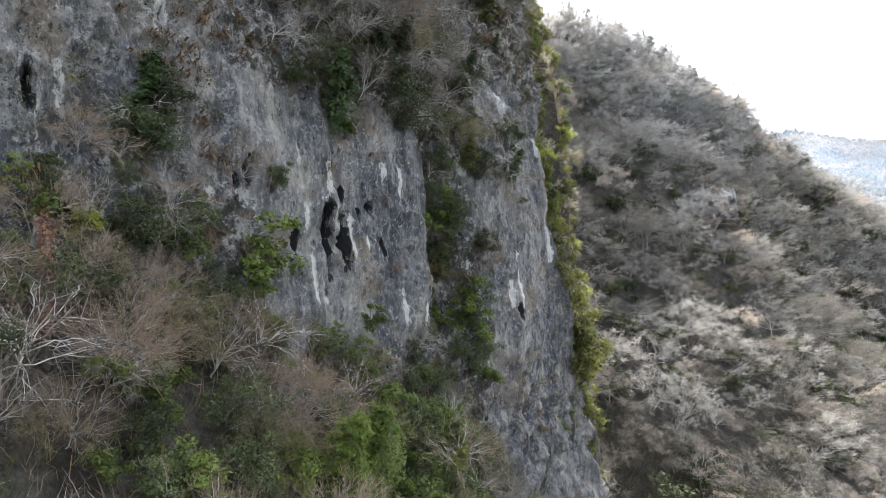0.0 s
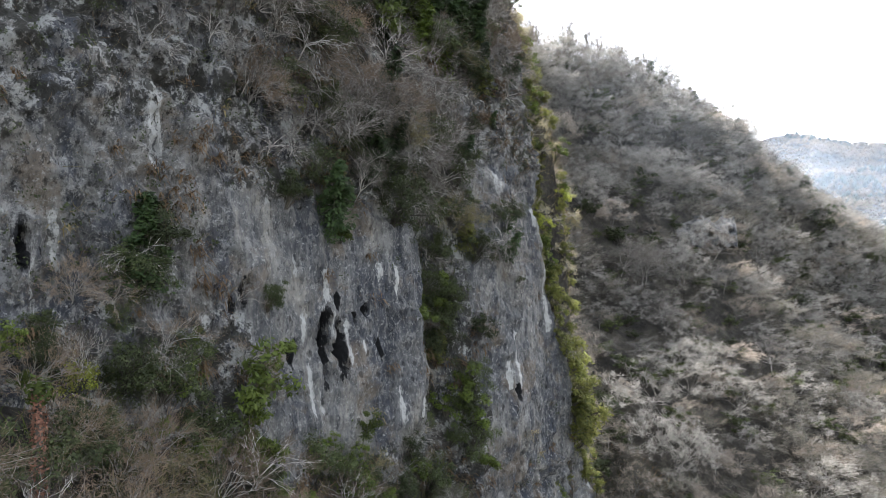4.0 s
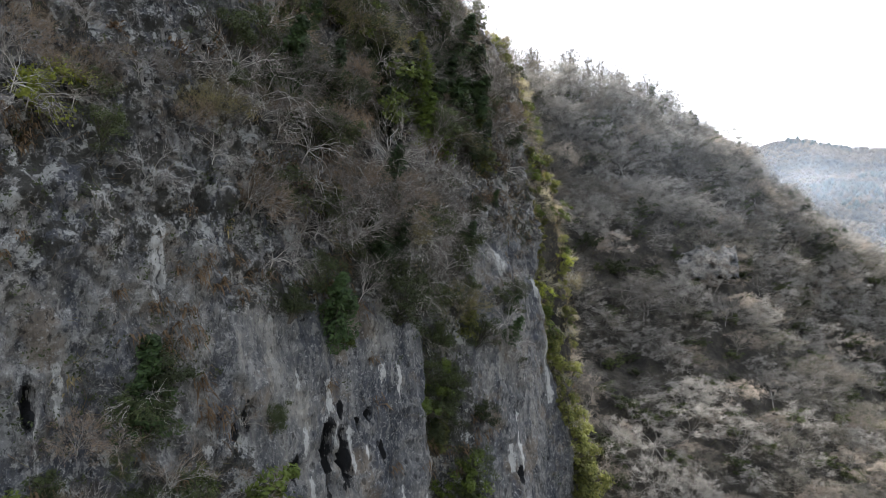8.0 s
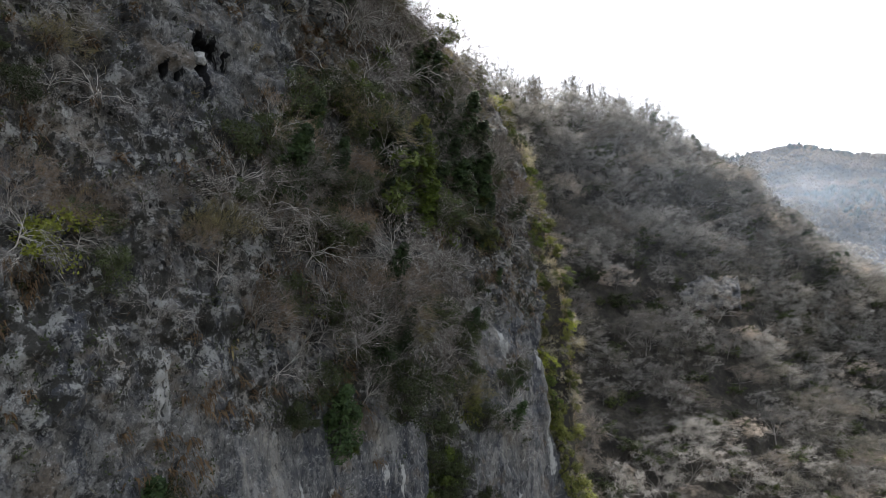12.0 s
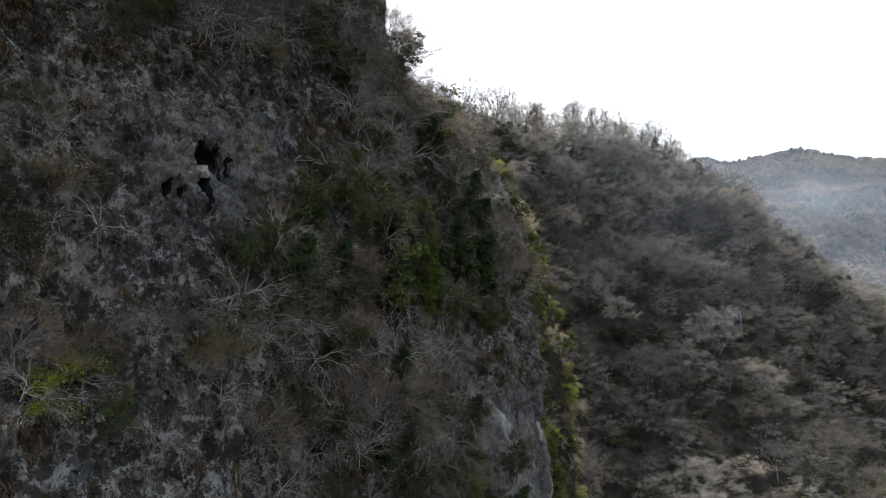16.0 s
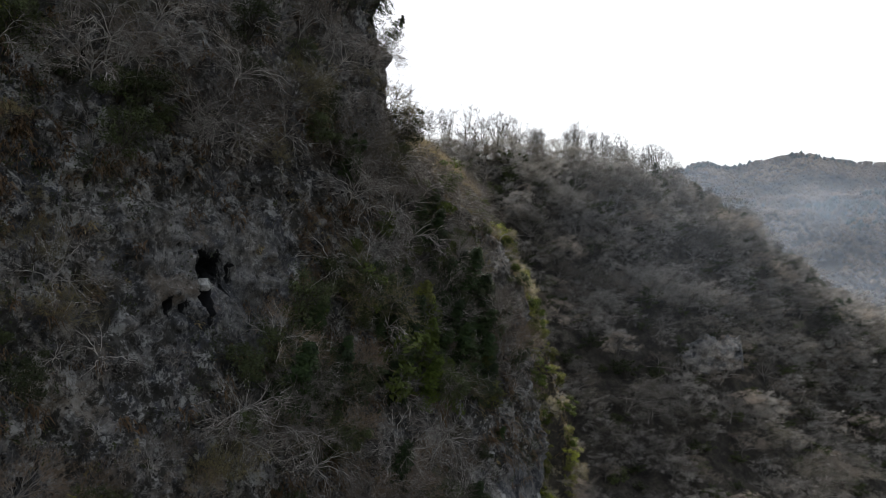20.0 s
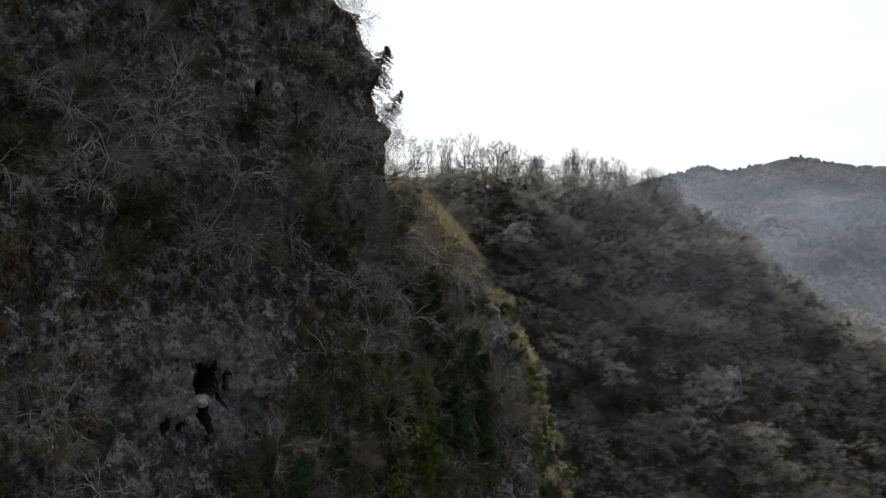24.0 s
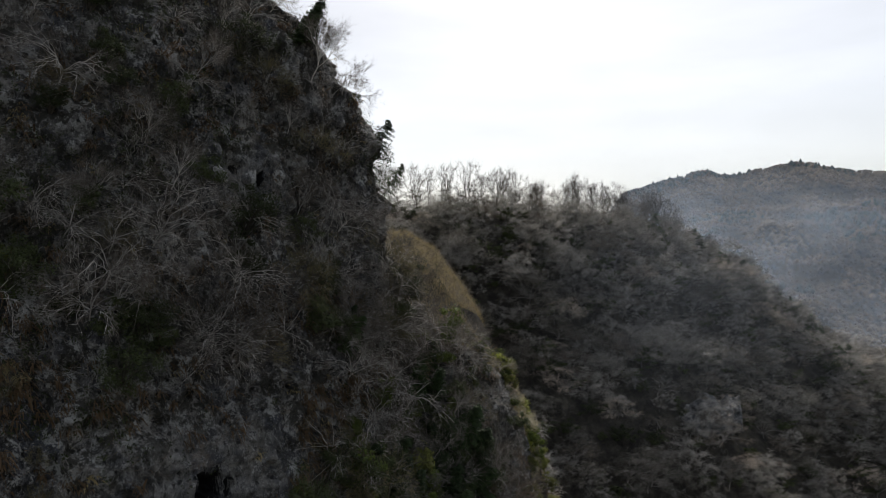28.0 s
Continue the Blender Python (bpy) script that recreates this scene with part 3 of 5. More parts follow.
def hill_tree(seed, bark, twig, name, label, group, height=6.4, wide=4.3, limbs=10, tufts=7, per=34, width=0.024, flat=0.75):
    """A broad bare tree: arching limbs that fork into many small tufts of twigs, with dark gaps between the tufts."""
    rng = np.random.default_rng(seed)
    fork = UP * height * 0.24 + np.array([*rng.normal(0, 0.3, 2), 0])
    trunk = bough(rng, -UP * 0.6, fork, 0.0, 4, 0.12, 0.08, 0.03)
    main, side, fine = [], [], []
    for k in range(limbs):
        turn, out = 2 * math.pi * (k * 0.618 + rng.uniform(-0.07, 0.07)), math.sqrt((k + 0.5) / limbs) * rng.uniform(0.9, 1.1)
        tip = np.array([math.cos(turn) * wide * out, math.sin(turn) * wide * out, height * (0.94 - 0.74 * out * out + rng.uniform(-0.06, 0.06))])
        limb = bough(rng, fork, tip, 0.2, 5, 0.055, 0.018, 0.02)
        main += limb
        for j in range(tufts):
            root = limb[int(rng.integers(2, 5))][1]
            c = tip + (rng.normal(0, 1, 3) * np.array([0.24, 0.24, 0.13])) * wide if j else tip
            r = wide * rng.uniform(0.10, 0.19)
            side.append((root, c))
            d = rng.normal(0, 1, (per, 3)) + np.array([0, 0, 0.7])
            d /= np.linalg.norm(d, axis=1)[:, None]
            a = c + (d * rng.uniform(0.05, 0.75, (per, 1)) + rng.normal(0, 0.2, (per, 3))) * r
            b = a + (d + rng.normal(0, 0.55, (per, 3))) * r * rng.uniform(0.4, 1.15, (per, 1)) * np.array([1, 1, flat])
            fine += list(zip(a, b))
    ob = thing(name, label, "tree", group)
    part("trunk", mesh_of("trunk", *tubes(trunk + main, 3), bark, True), ob)
    tagged(part("branchwork", mesh_of("branchwork", *slivers(rng, side, width * 1.4), bark), ob), kind="stuff")
    tagged(part("twig_crown", mesh_of("twig_crown", *slivers(rng, fine, width), twig), ob, "fine bare twigs"), kind="stuff")
    return ob


def leafy_bush(seed, height, leaf, name, label, group, leaves=2300, size=0.088, lumps=20, flat=0.8, plate=0.7):
    """A trunk with limbs and a crown of many small leaves in uneven lumps."""
    rng = np.random.default_rng(seed)
    segs, centres = [], []
    for _ in range(lumps):
        r = height * 0.42
        c = rng.normal(0, 1, 3)
        c = unit(c) * r * rng.uniform(0.3, 1.35) * np.array([1.1, 0.9, flat]) + UP * height * 0.55
        bend = np.array([c[0] * 0.35, c[1] * 0.35, c[2] * 0.6])
        segs += [(np.zeros(3) - UP * 0.3, bend, 0.018 * height, 0.010 * height), (bend, c, 0.010 * height, 0.004 * height)]
        centres.append((c, height * rng.uniform(0.09, 0.22)))
    pts, nor = [], []
    each = leaves // lumps
    for c, r in centres:
        d = rng.normal(0, 1, (each, 3))
        d /= np.linalg.norm(d, axis=1)[:, None]
        pts.append(c + d * r * rng.uniform(0.35, 1.1, (each, 1)) * np.array([1.2, 1.2, plate]))
        nor.append(d * 0.6 + UP * 0.7)
    ob = thing(name, label, "bush", group)
    tagged(part("limbwork", mesh_of("limbwork", *tubes(segs, 4), BARK_DARK, True), ob), kind="stuff")
    part("crown", mesh_of("crown", *blades(rng, np.concatenate(pts), np.concatenate(nor), size), leaf), ob)
    return ob


def fir(seed, height, needles, name, label, group, lean=0.0, count=84, sprays=12, size=0.15, wide=0.34):
    """A conifer: tiers of drooping boughs with flat sprays of needles."""
    rng = np.random.default_rng(seed)
    boughs, pts, nor, trunk = [], [], [], []
    top = np.array([lean, 0, height])
    for k in range(6):
        trunk.append((top * k / 6 - UP * 0.3 * (k == 0), top * (k + 1) / 6, height * 0.02 * (1 - k / 6.5), height * 0.02 * (1 - (k + 1) / 6.5)))
    for k in range(count):
        f = 0.08 + 0.9 * (k / count) ** 0.9
        reach = height * wide * (1 - f) ** 0.8 * rng.uniform(0.55, 1.2) + 0.15
        t = rng.uniform(0, 2 * math.pi)
        d = np.array([math.cos(t), math.sin(t), rng.uniform(-0.25, 0.25)])
        p = top * f
        for j in range(4):
            q = p + d * reach / 4
            boughs.append((p, q, 0.03 * (1 - j / 4) + 0.008, 0.03 * (1 - (j + 1) / 4) + 0.006))
            m = sprays
            side = np.array([-d[1], d[0], 0])
            pts.append(q + side[None] * rng.normal(0, 0.16 * reach, (m, 1)) + rng.normal(0, 0.07, (m, 3)) - UP * 0.05)
            nor.append(np.tile(UP + d * 0.3, (m, 1)))
            p, d = q, unit(d - UP * 0.12)
    ob = thing(name, label, "tree", group)
    part("trunk", mesh_of("trunk", *tubes(trunk, 6), BARK_DARK, True), ob)
    tagged(part("boughwork", mesh_of("boughwork", *tubes(boughs, 3), BARK_DARK), ob), kind="stuff")
    tagged(part("needle_spray", mesh_of("needle_spray", *blades(rng, np.concatenate(pts), np.concatenate(nor), size, 0.38, 0.35), needles), ob), kind="stuff")
    return ob


KINDS = {
    "grey": [lambda: near_tree(101, 4.6, BARK_PALE, TWIG_GREY, "bare_tree", "leafless spreading tree with pale grey limbs", "bare trees on the cliff"),
             lambda: near_tree(102, 4.4, BARK_PALE, TWIG_GREY, "bare_tree", "leafless spreading tree with pale grey limbs", "bare trees on the cliff", limbs=7, wild=0.018),
             lambda: near_tree(103, 5.0, BARK_PALE, TWIG_GREY, "bare_tree", "leafless upright tree with fine grey twigs", "bare trees on the cliff", wide=0.4, low=25, centre=0.5)],
    "red": [lambda: near_tree(111, 4.4, BARK_PALE, TWIG_RED, "bare_tree", "leafless tree with a reddish brown haze of twigs", "reddish bare trees", per=44, limbs=8),
            lambda: near_tree(112, 4.6, BARK_HILL, TWIG_RED, "bare_tree", "leafless tree with a reddish brown haze of twigs", "reddish bare trees", wide=0.5, low=15, per=44)],
    "olive": [lambda: near_tree(121, 4.0, BARK_HILL, TWIG_DARK, "bare_shrub", "bare shrub with dark olive twigs", "olive shrubs"),
              lambda: near_tree(122, 4.2, BARK_DARK, TWIG_OLIVE, "bare_shrub", "bare shrub with olive brown twigs", "olive shrubs", wide=0.5, low=10)],
    "straw": [lambda: near_tree(151, 3.0, BARK_PALE, STRAW, "straw_shrub", "leafless straw-coloured shrub lit from behind", "straw-coloured shrubs", per=44, width=0.008),
              lambda: near_tree(152, 2.6, BARK_PALE, STRAW, "straw_shrub", "leafless straw-coloured shrub lit from behind", "straw-coloured shrubs", per=50, width=0.009, wide=0.6)],
    "hang": [lambda: near_tree(131, 4.4, BARK_PALE, TWIG_DARK, "hanging_shrub", "leafless shrub hanging down the rock face", "hanging shrubs", low=-50, high=60, rise=0.42, wide=0.7, limbs=9, wild=0.016),
             lambda: near_tree(132, 4.2, BARK_PALE, TWIG_GREY, "hanging_shrub", "leafless shrub hanging down the rock face", "hanging shrubs", low=-45, high=55, rise=0.4, wide=0.66, limbs=8, wild=0.018),
             lambda: near_tree(133, 4.8, BARK_PALE, TWIG_GREY, "hanging_shrub", "leafless pale-limbed shrub hanging down the rock face", "hanging shrubs", low=-55, high=40, rise=0.46, wide=0.66, limbs=8, per=30, wild=0.018)],
    "leaning": [lambda: near_tree(141, 4.6, BARK_DARK, TWIG_DARK, "leaning_tree", "dark leafless tree leaning out from the cliff edge", "leaning trees", limbs=5, subs=4, per=14, wide=0.45, low=20, tall=0.6, wild=0.035)],
    "dark": [lambda: leafy_bush(201, 3.2, LEAF_DARK, "evergreen_bush", "dense dark evergreen bush growing from the rock", "evergreen bushes"),
             lambda: leafy_bush(202, 3.6, LEAF_DARK, "evergreen_bush", "dense dark evergreen bush growing from the rock", "evergreen bushes", 2400, 0.088, 24, 1.1),
             lambda: leafy_bush(203, 2.6, LEAF_DARK, "evergreen_bush", "low dark evergreen bush growing from the rock", "evergreen bushes", 1900, 0.086, 16, 0.6)],
    "mid": [lambda: leafy_bush(211, 3.0, LEAF_MID, "green_bush", "mid green broadleaved bush with glossy leaves", "green bushes", 1050, 0.145, 13),
            lambda: leafy_bush(212, 2.4, LEAF_MID, "green_bush", "mid green broadleaved bush with glossy leaves", "green bushes", 800, 0.125, 9, 0.6)],
    "lime": [lambda: leafy_bush(221, 2.8, LEAF_LIME, "yellow_green_bush", "bright yellow-green bush lit from behind", "yellow-green bushes", 900, 0.135, 12),
             lambda: leafy_bush(222, 2.2, LEAF_LIME, "yellow_green_bush", "bright yellow-green bush lit from behind", "yellow-green bushes", 700, 0.12, 8, 1.2)],
    "bright": [lambda: leafy_bush(231, 2.6, LEAF_BRIGHT, "fresh_green_bush", "fresh yellow-green bush growing from the rock", "fresh green bushes", 1500, 0.085, 16, 0.9)],
    "fir": [lambda: fir(301, 5.0, NEEDLE, "fir_tree", "dark green fir tree rooted in the cliff", "firs on the cliff"),
            lambda: fir(302, 4.2, NEEDLE, "fir_tree", "dark green fir tree leaning from the cliff", "firs on the cliff", 0.8)],
    "edge_fir": [lambda: fir(303, 6.4, NEEDLE, "fir_tree", "dark fir with layered boughs against the sky", "firs on the cliff", 1.0, 80, 14, 0.12, 0.42)],
    "fir_green": [lambda: fir(311, 5.4, NEEDLE_GREEN, "green_fir_tree", "bright green conifer with layered boughs", "bright green firs"),
                  lambda: fir(312, 4.2, LEAF_LIME, "green_fir_tree", "yellow-green conifer with layered boughs", "bright green firs", 0.5)],
    "pine": [lambda: fir(313, 5.6, NEEDLE_GREEN, "green_pine", "broad bright green conifer under the cliff", "green pines", 0.4, 110, 16, 0.11, 0.5)],
    "hill": [lambda: hill_tree(401, BARK_HILL, HILL_TWIG, "hillside_tree", "bare pale grey tree on the wooded hillside", "hillside trees"),
             lambda: hill_tree(402, BARK_HILL, HILL_TWIG, "hillside_tree", "bare pale grey tree on the wooded hillside", "hillside trees", 7.0, 3.6, 8, 8),
             lambda: hill_tree(403, BARK_HILL, HILL_TWIG_RED, "hillside_tree", "bare brownish tree on the wooded hillside", "hillside trees", 5.8, 3.8, 9, 9, 36, 0.021),
             lambda: hill_tree(404, BARK_DARK, HILL_DULL, "hillside_tree", "bare olive brown tree on the wooded hillside", "hillside trees", 6.2, 4.4, 11, 6)],
    "hill_green": [lambda: leafy_bush(411, 5.0, LEAF_DULL, "hillside_evergreen", "round dull green evergreen tree on the hillside", "hillside evergreens", 620, 0.27, 16),
                   lambda: leafy_bush(412, 5.0, LEAF_DARK, "hillside_evergreen", "round dark evergreen tree on the hillside", "hillside evergreens", 620, 0.27, 16)],
    "hill_fir": [lambda: fir(421, 8.0, NEEDLE, "hillside_fir", "dark narrow fir on the hill's shoulder", "hillside firs")],
    "ridge": [lambda: crown_tree(431, 10.5, BARK_DARK, TWIG_DARK, "ridge_tree", "tall leafless tree standing against the sky on the ridge", "ridge trees", 0.38, 0.46, 0.52, 28, limbs=9, subs=7, per=9, spray=0.10, width=0.014, stem=0.010, rise=0.02, joints=5, fork=0.8, wild=0.02),
              lambda: crown_tree(432, 9.5, BARK_DARK, TWIG_DARK, "ridge_tree", "tall leafless tree standing against the sky on the ridge", "ridge trees", 0.46, 0.44, 0.52, 20, limbs=10, subs=7, per=9, spray=0.10, width=0.014, stem=0.010, rise=0.04, joints=5, fork=0.75, wild=0.02),
              lambda: crown_tree(433, 9.0, BARK_DARK, TWIG_DARK, "ridge_tree", "slim leafless tree standing against the sky on the ridge", "ridge trees", 0.27, 0.48, 0.5, 40, limbs=7, subs=6, per=9, spray=0.10, width=0.014, stem=0.010, rise=0.0, joints=5, fork=0.85, wild=0.02)],
}
MADE = {}
PLACED, SCRUB = [], []
pick = np.random.default_rng(7)


def plant(kind, place, up=(0, 0, 1), size=1.0, variant=None, wide=1.0, spin=None):
    """Sets one plant of that kind with its root at place and its stem along up."""
    k = int(pick.integers(len(KINDS[kind]))) if variant is None else variant
    u = Vector(up).normalized()
    turn = u.to_track_quat("Z", "Y").to_matrix().to_4x4() @ Matrix.Rotation(pick.uniform(0, 6.283) if spin is None else spin, 4, "Z")
    m = Matrix.Translation([float(c) for c in place]) @ turn @ Matrix.Diagonal((size * wide, size * wide, size, 1))
    if kind == "dark":
        if len(SCRUB) or sum(1 for x in PLACED if x == kind) >= 285:
            SCRUB.append((k, m))
            return None
        PLACED.append(kind)
    if (kind, k) not in MADE:
        MADE[kind, k] = KINDS[kind][k]()
        MADE[kind, k].matrix_basis = m
        return MADE[kind, k]
    flat = Matrix.Diagonal((*[1 / c for c in MADE[kind, k].scale], 1))
    return copy_thing(MADE[kind, k], m @ flat)


def on_wall(kind, s, z, size=1.0, lean=0.7, **more):
    """A plant rooted in the cliff; lean: how far it grows out rather than up."""
    p = wall_point(s, z, 0.15)
    way = (OUT[0] * lean + pick.normal(0, 0.12), OUT[1] * lean + pick.normal(0, 0.12), 1.0)
    return plant(kind, p, way, size, **more)


def on_ground(kind, x, y, size=1.0, lean=(0, 0), **more):
    return plant(kind, (x, y, float(ground_height(x, y)) - 0.1), (lean[0] + pick.normal(0, 0.06), lean[1] + pick.normal(0, 0.06), 1), size, **more)


def weighted(mixture):
    names = list(mixture)
    w = np.array([mixture[k] for k in names], float)
    return names[int(pick.choice(len(names), p=w / w.sum()))]


# single plants that stand out: kind, s, z, height in metres
HEIGHT = {"grey": 4.4, "red": 4.6, "olive": 4.1, "hang": 4.4, "dark": 3.1, "mid": 2.7, "lime": 2.5, "bright": 2.5, "fir": 4.6, "fir_green": 4.8, "pine": 6.0}
LEAN = {"fir": 0.35, "fir_green": 0.5, "grey": 0.9, "red": 0.8, "hang": 1.0, "olive": 0.7}
for kind, s, z, tall in [
        ("fir", -21.3, 65.1, 5), ("dark", -21.9, 65.5, 2.6), ("dark", -20.5, 66.7, 2.6), ("dark", -21.4, 64.7, 2.4), ("grey", -21.9, 66.0, 2.8), ("red", -24.1, 64.5, 2.6),
        ("red", -22.5, 64.2, 2.2), ("fir", -8.7, 68.0, 4.6), ("dark", -12.2, 69.2, 2.6), ("dark", -10.0, 71.1, 2.4), ("dark", -3.6, 68.5, 3.4), ("dark", 1.6, 68.6, 3.4),
        ("dark", -2.0, 71.2, 3), ("fir_green", 5.4, 66.7, 3.6), ("dark", 5.7, 65.8, 2.6), ("fir_green", 2.1, 58.7, 3.6)]:
    on_wall(kind, s, z, tall / HEIGHT[kind], LEAN.get(kind, 0.6))
for kind, s, z, tall in [
        ("dark", 2.6, 59.1, 2.4), ("dark", 5.2, 60.0, 2.6), ("dark", 4.3, 56.1, 2.6), ("mid", 4.2, 53.4, 2.4), ("dark", 4.3, 50.8, 3), ("mid", 5.1, 49.5, 2.6),
        ("dark", 3.1, 51.7, 2.4), ("mid", -15.3, 58.7, 3.4), ("mid", -16.0, 57.3, 2.4), ("mid", -15.0, 55.2, 2.6), ("dark", -20.8, 59.6, 3.2), ("dark", -22.5, 60.4, 2.6),
        ("dark", -19.4, 60.7, 2.2), ("bright", -24.4, 60.6, 2), ("dark", 10.2, 69.4, 2.2), ("red", 5.6, 60.0, 1.6), ("mid", -8.1, 67.2, 1.8)]:
    on_wall(kind, s, z, tall / HEIGHT[kind], LEAN.get(kind, 0.6))
for kind, s, z, tall in [
        ("bright", -24.4, 79.6, 3.2), ("fir_green", 4.4, 87.3, 5.0), ("fir_green", 3.2, 84.2, 4.2), ("fir_green", 1.6, 88.8, 3.4), ("fir", 6.4, 87.6, 5.0), ("fir", 2.2, 85.6, 4.6), ("dark", -21.9, 78.9, 2.2), ("dark", -22.4, 78.5, 2), ("hang", -14.3, 82.0, 4), ("hang", -12.0, 80.8, 4.4), ("hang", -8.5, 80.7, 4.2),
        ("fir_green", 2.7, 81.6, 4.0), ("mid", 0.6, 82.8, 4.6), ("fir", 0.1, 81.9, 4.6), ("dark", -4.8, 83.2, 3.4), ("fir", -7.5, 85.2, 3.6), ("hang", 1.8, 78.9, 4.8),
        ("hang", 3.5, 78.1, 4), ("bright", -8.9, 75.7, 1.6), ("hang", -12.5, 72.3, 3.2), ("hang", -11.1, 72.6, 3), ("red", -21.6, 82.7, 1.6)]:
    on_wall(kind, s, z, tall / HEIGHT[kind], LEAN.get(kind, 0.6))
for kind, s, z, tall in [
        ("dark", 5.3, 71.9, 3), ("olive", -20.2, 82.3, 2.4)]:
    on_wall(kind, s, z, tall / HEIGHT[kind], LEAN.get(kind, 0.6))
for kind, s, z, tall in [
        ("hang", -14.2, 83.5, 4.6), ("grey", -12.0, 81.9, 4.6), ("hang", -9.1, 79.2, 4.4), ("hang", 5.2, 100.7, 4.6), ("dark", -9.6, 83.7, 3.6), ("dark", -13.5, 85.7, 3),
        ("mid", 4.4, 86.0, 4.2), ("bright", 4.7, 88.8, 3), ("fir", 0.7, 83.6, 4.4), ("red", 12.8, 89.9, 3.4), ("olive", -24.1, 92.7, 3.4), ("grey", -23.3, 91.9, 3.8),
        ("dark", -1.7, 89.7, 3.2), ("mid", -1.6, 91.4, 2.6), ("fir", -6.3, 84.1, 4), ("olive", -21.6, 90.6, 2.4), ("dark", -25.5, 86.7, 2.6)]:
    on_wall(kind, s, z, tall / HEIGHT[kind], LEAN.get(kind, 0.6))
for kind, s, z, tall in [
        ("grey", -15.9, 113.3, 3.6), ("hang", -22.0, 109.2, 4.8), ("hang", -20.7, 108.3, 4), ("hang", -18.4, 107.2, 5), ("hang", -16.7, 104.8, 4.6), ("hang", -1.4, 99.4, 4.6),
        ("hang", 1.6, 98.3, 4.2), ("dark", -9.1, 108.4, 3.6), ("dark", -9.5, 105.2, 3), ("fir", -1.7, 124.2, 4.4), ("grey", 4.3, 122.0, 2.6),
        ("dark", 2.0, 119.7, 1.6), ("grey", -0.3, 124.1, 2.4), ("hang", -8.1, 101.2, 4), ("dark", -23.4, 105.1, 3)]:
    on_wall(kind, s, z, tall / HEIGHT[kind], LEAN.get(kind, 0.6))
for kind, s, z, tall in [
        ("bright", -23.7, 106.3, 1.6), ("mid", 4.9, 87.8, 3.4), ("mid", -2.3, 89.5, 3), ("dark", -11.9, 111.9, 2.8), ("grey", -14.0, 111.7, 3.2), ("dark", -16.9, 117.5, 2.6),
        ("hang", 9.4, 124.1, 3.4), ("hang", -1.5, 116.3, 2.8), ("grey", 7.0, 112.4, 1.6), ("olive", 10.8, 108.1, 2.4)]:
    on_wall(kind, s, z, tall / HEIGHT[kind], LEAN.get(kind, 0.6))
for kind, s, z, tall in [("hang", 7.4, 65.8, 3.2), ("hang", 7.6, 67.2, 3.0), ("hang", 2.6, 99.2, 4.2), ("hang", -5.6, 120.0, 3.4), ("olive", 3.0, 107.6, 2.4)]:
    on_wall(kind, s, z, tall / HEIGHT[kind], 1.0)

for s, z, tall, way in [(6.8, 112.4, 3.6, (0.6, 0.15, 1.0)), (6.2, 114.0, 5.8, (0.5, 0.1, 1)), (-1.6, 124.6, 4.6, (0.3, 0.1, 1))]:
    plant("edge_fir", wall_point(s, z, 0.1), way, tall / 6.4)
for s, z, tall, way in [(8.0, 106.6, 4.2, (0.9, 0.2, 0.7)), (6.4, 111.6, 3.4, (0.9, 0.2, 0.5)), (2.6, 120.6, 2.6, (0.8, 0.2, 0.7)), (-0.4, 124.2, 2.8, (0.7, 0.2, 0.8))]:
    plant("grey", wall_point(s, z, 0.1), way, tall / 4.4)

for s, z, tall, way in [(8.2, 103.6, 5.2, (0.9, 0.1, 0.75)), (9.6, 102.2, 3.6, (0.9, -0.1, 0.35)), (7.0, 107.0, 3.4, (0.8, 0.2, 0.6))]:
    plant("leaning", wall_point(s, z, 0.1), way, tall / 4.6)
for s, z, tall in [(20.6, 58.5, 2.4), (21.0, 56.5, 2.6), (21.6, 54.5, 3.0), (22.4, 52.4, 3.2), (23.4, 50.8, 3.4), (24.6, 49.2, 3.6), (24.0, 48.2, 3.2), (25.6, 47.4, 3.2), (26.4, 46.0, 2.6), (23.0, 49.6, 2.8), (20.2, 61.0, 2.2), (20.2, 63.5, 2.0)]:
    plant("lime", wall_point(s, z, 0.1), (0.6, -0.3, 0.8), tall / 2.5, wide=1.15)

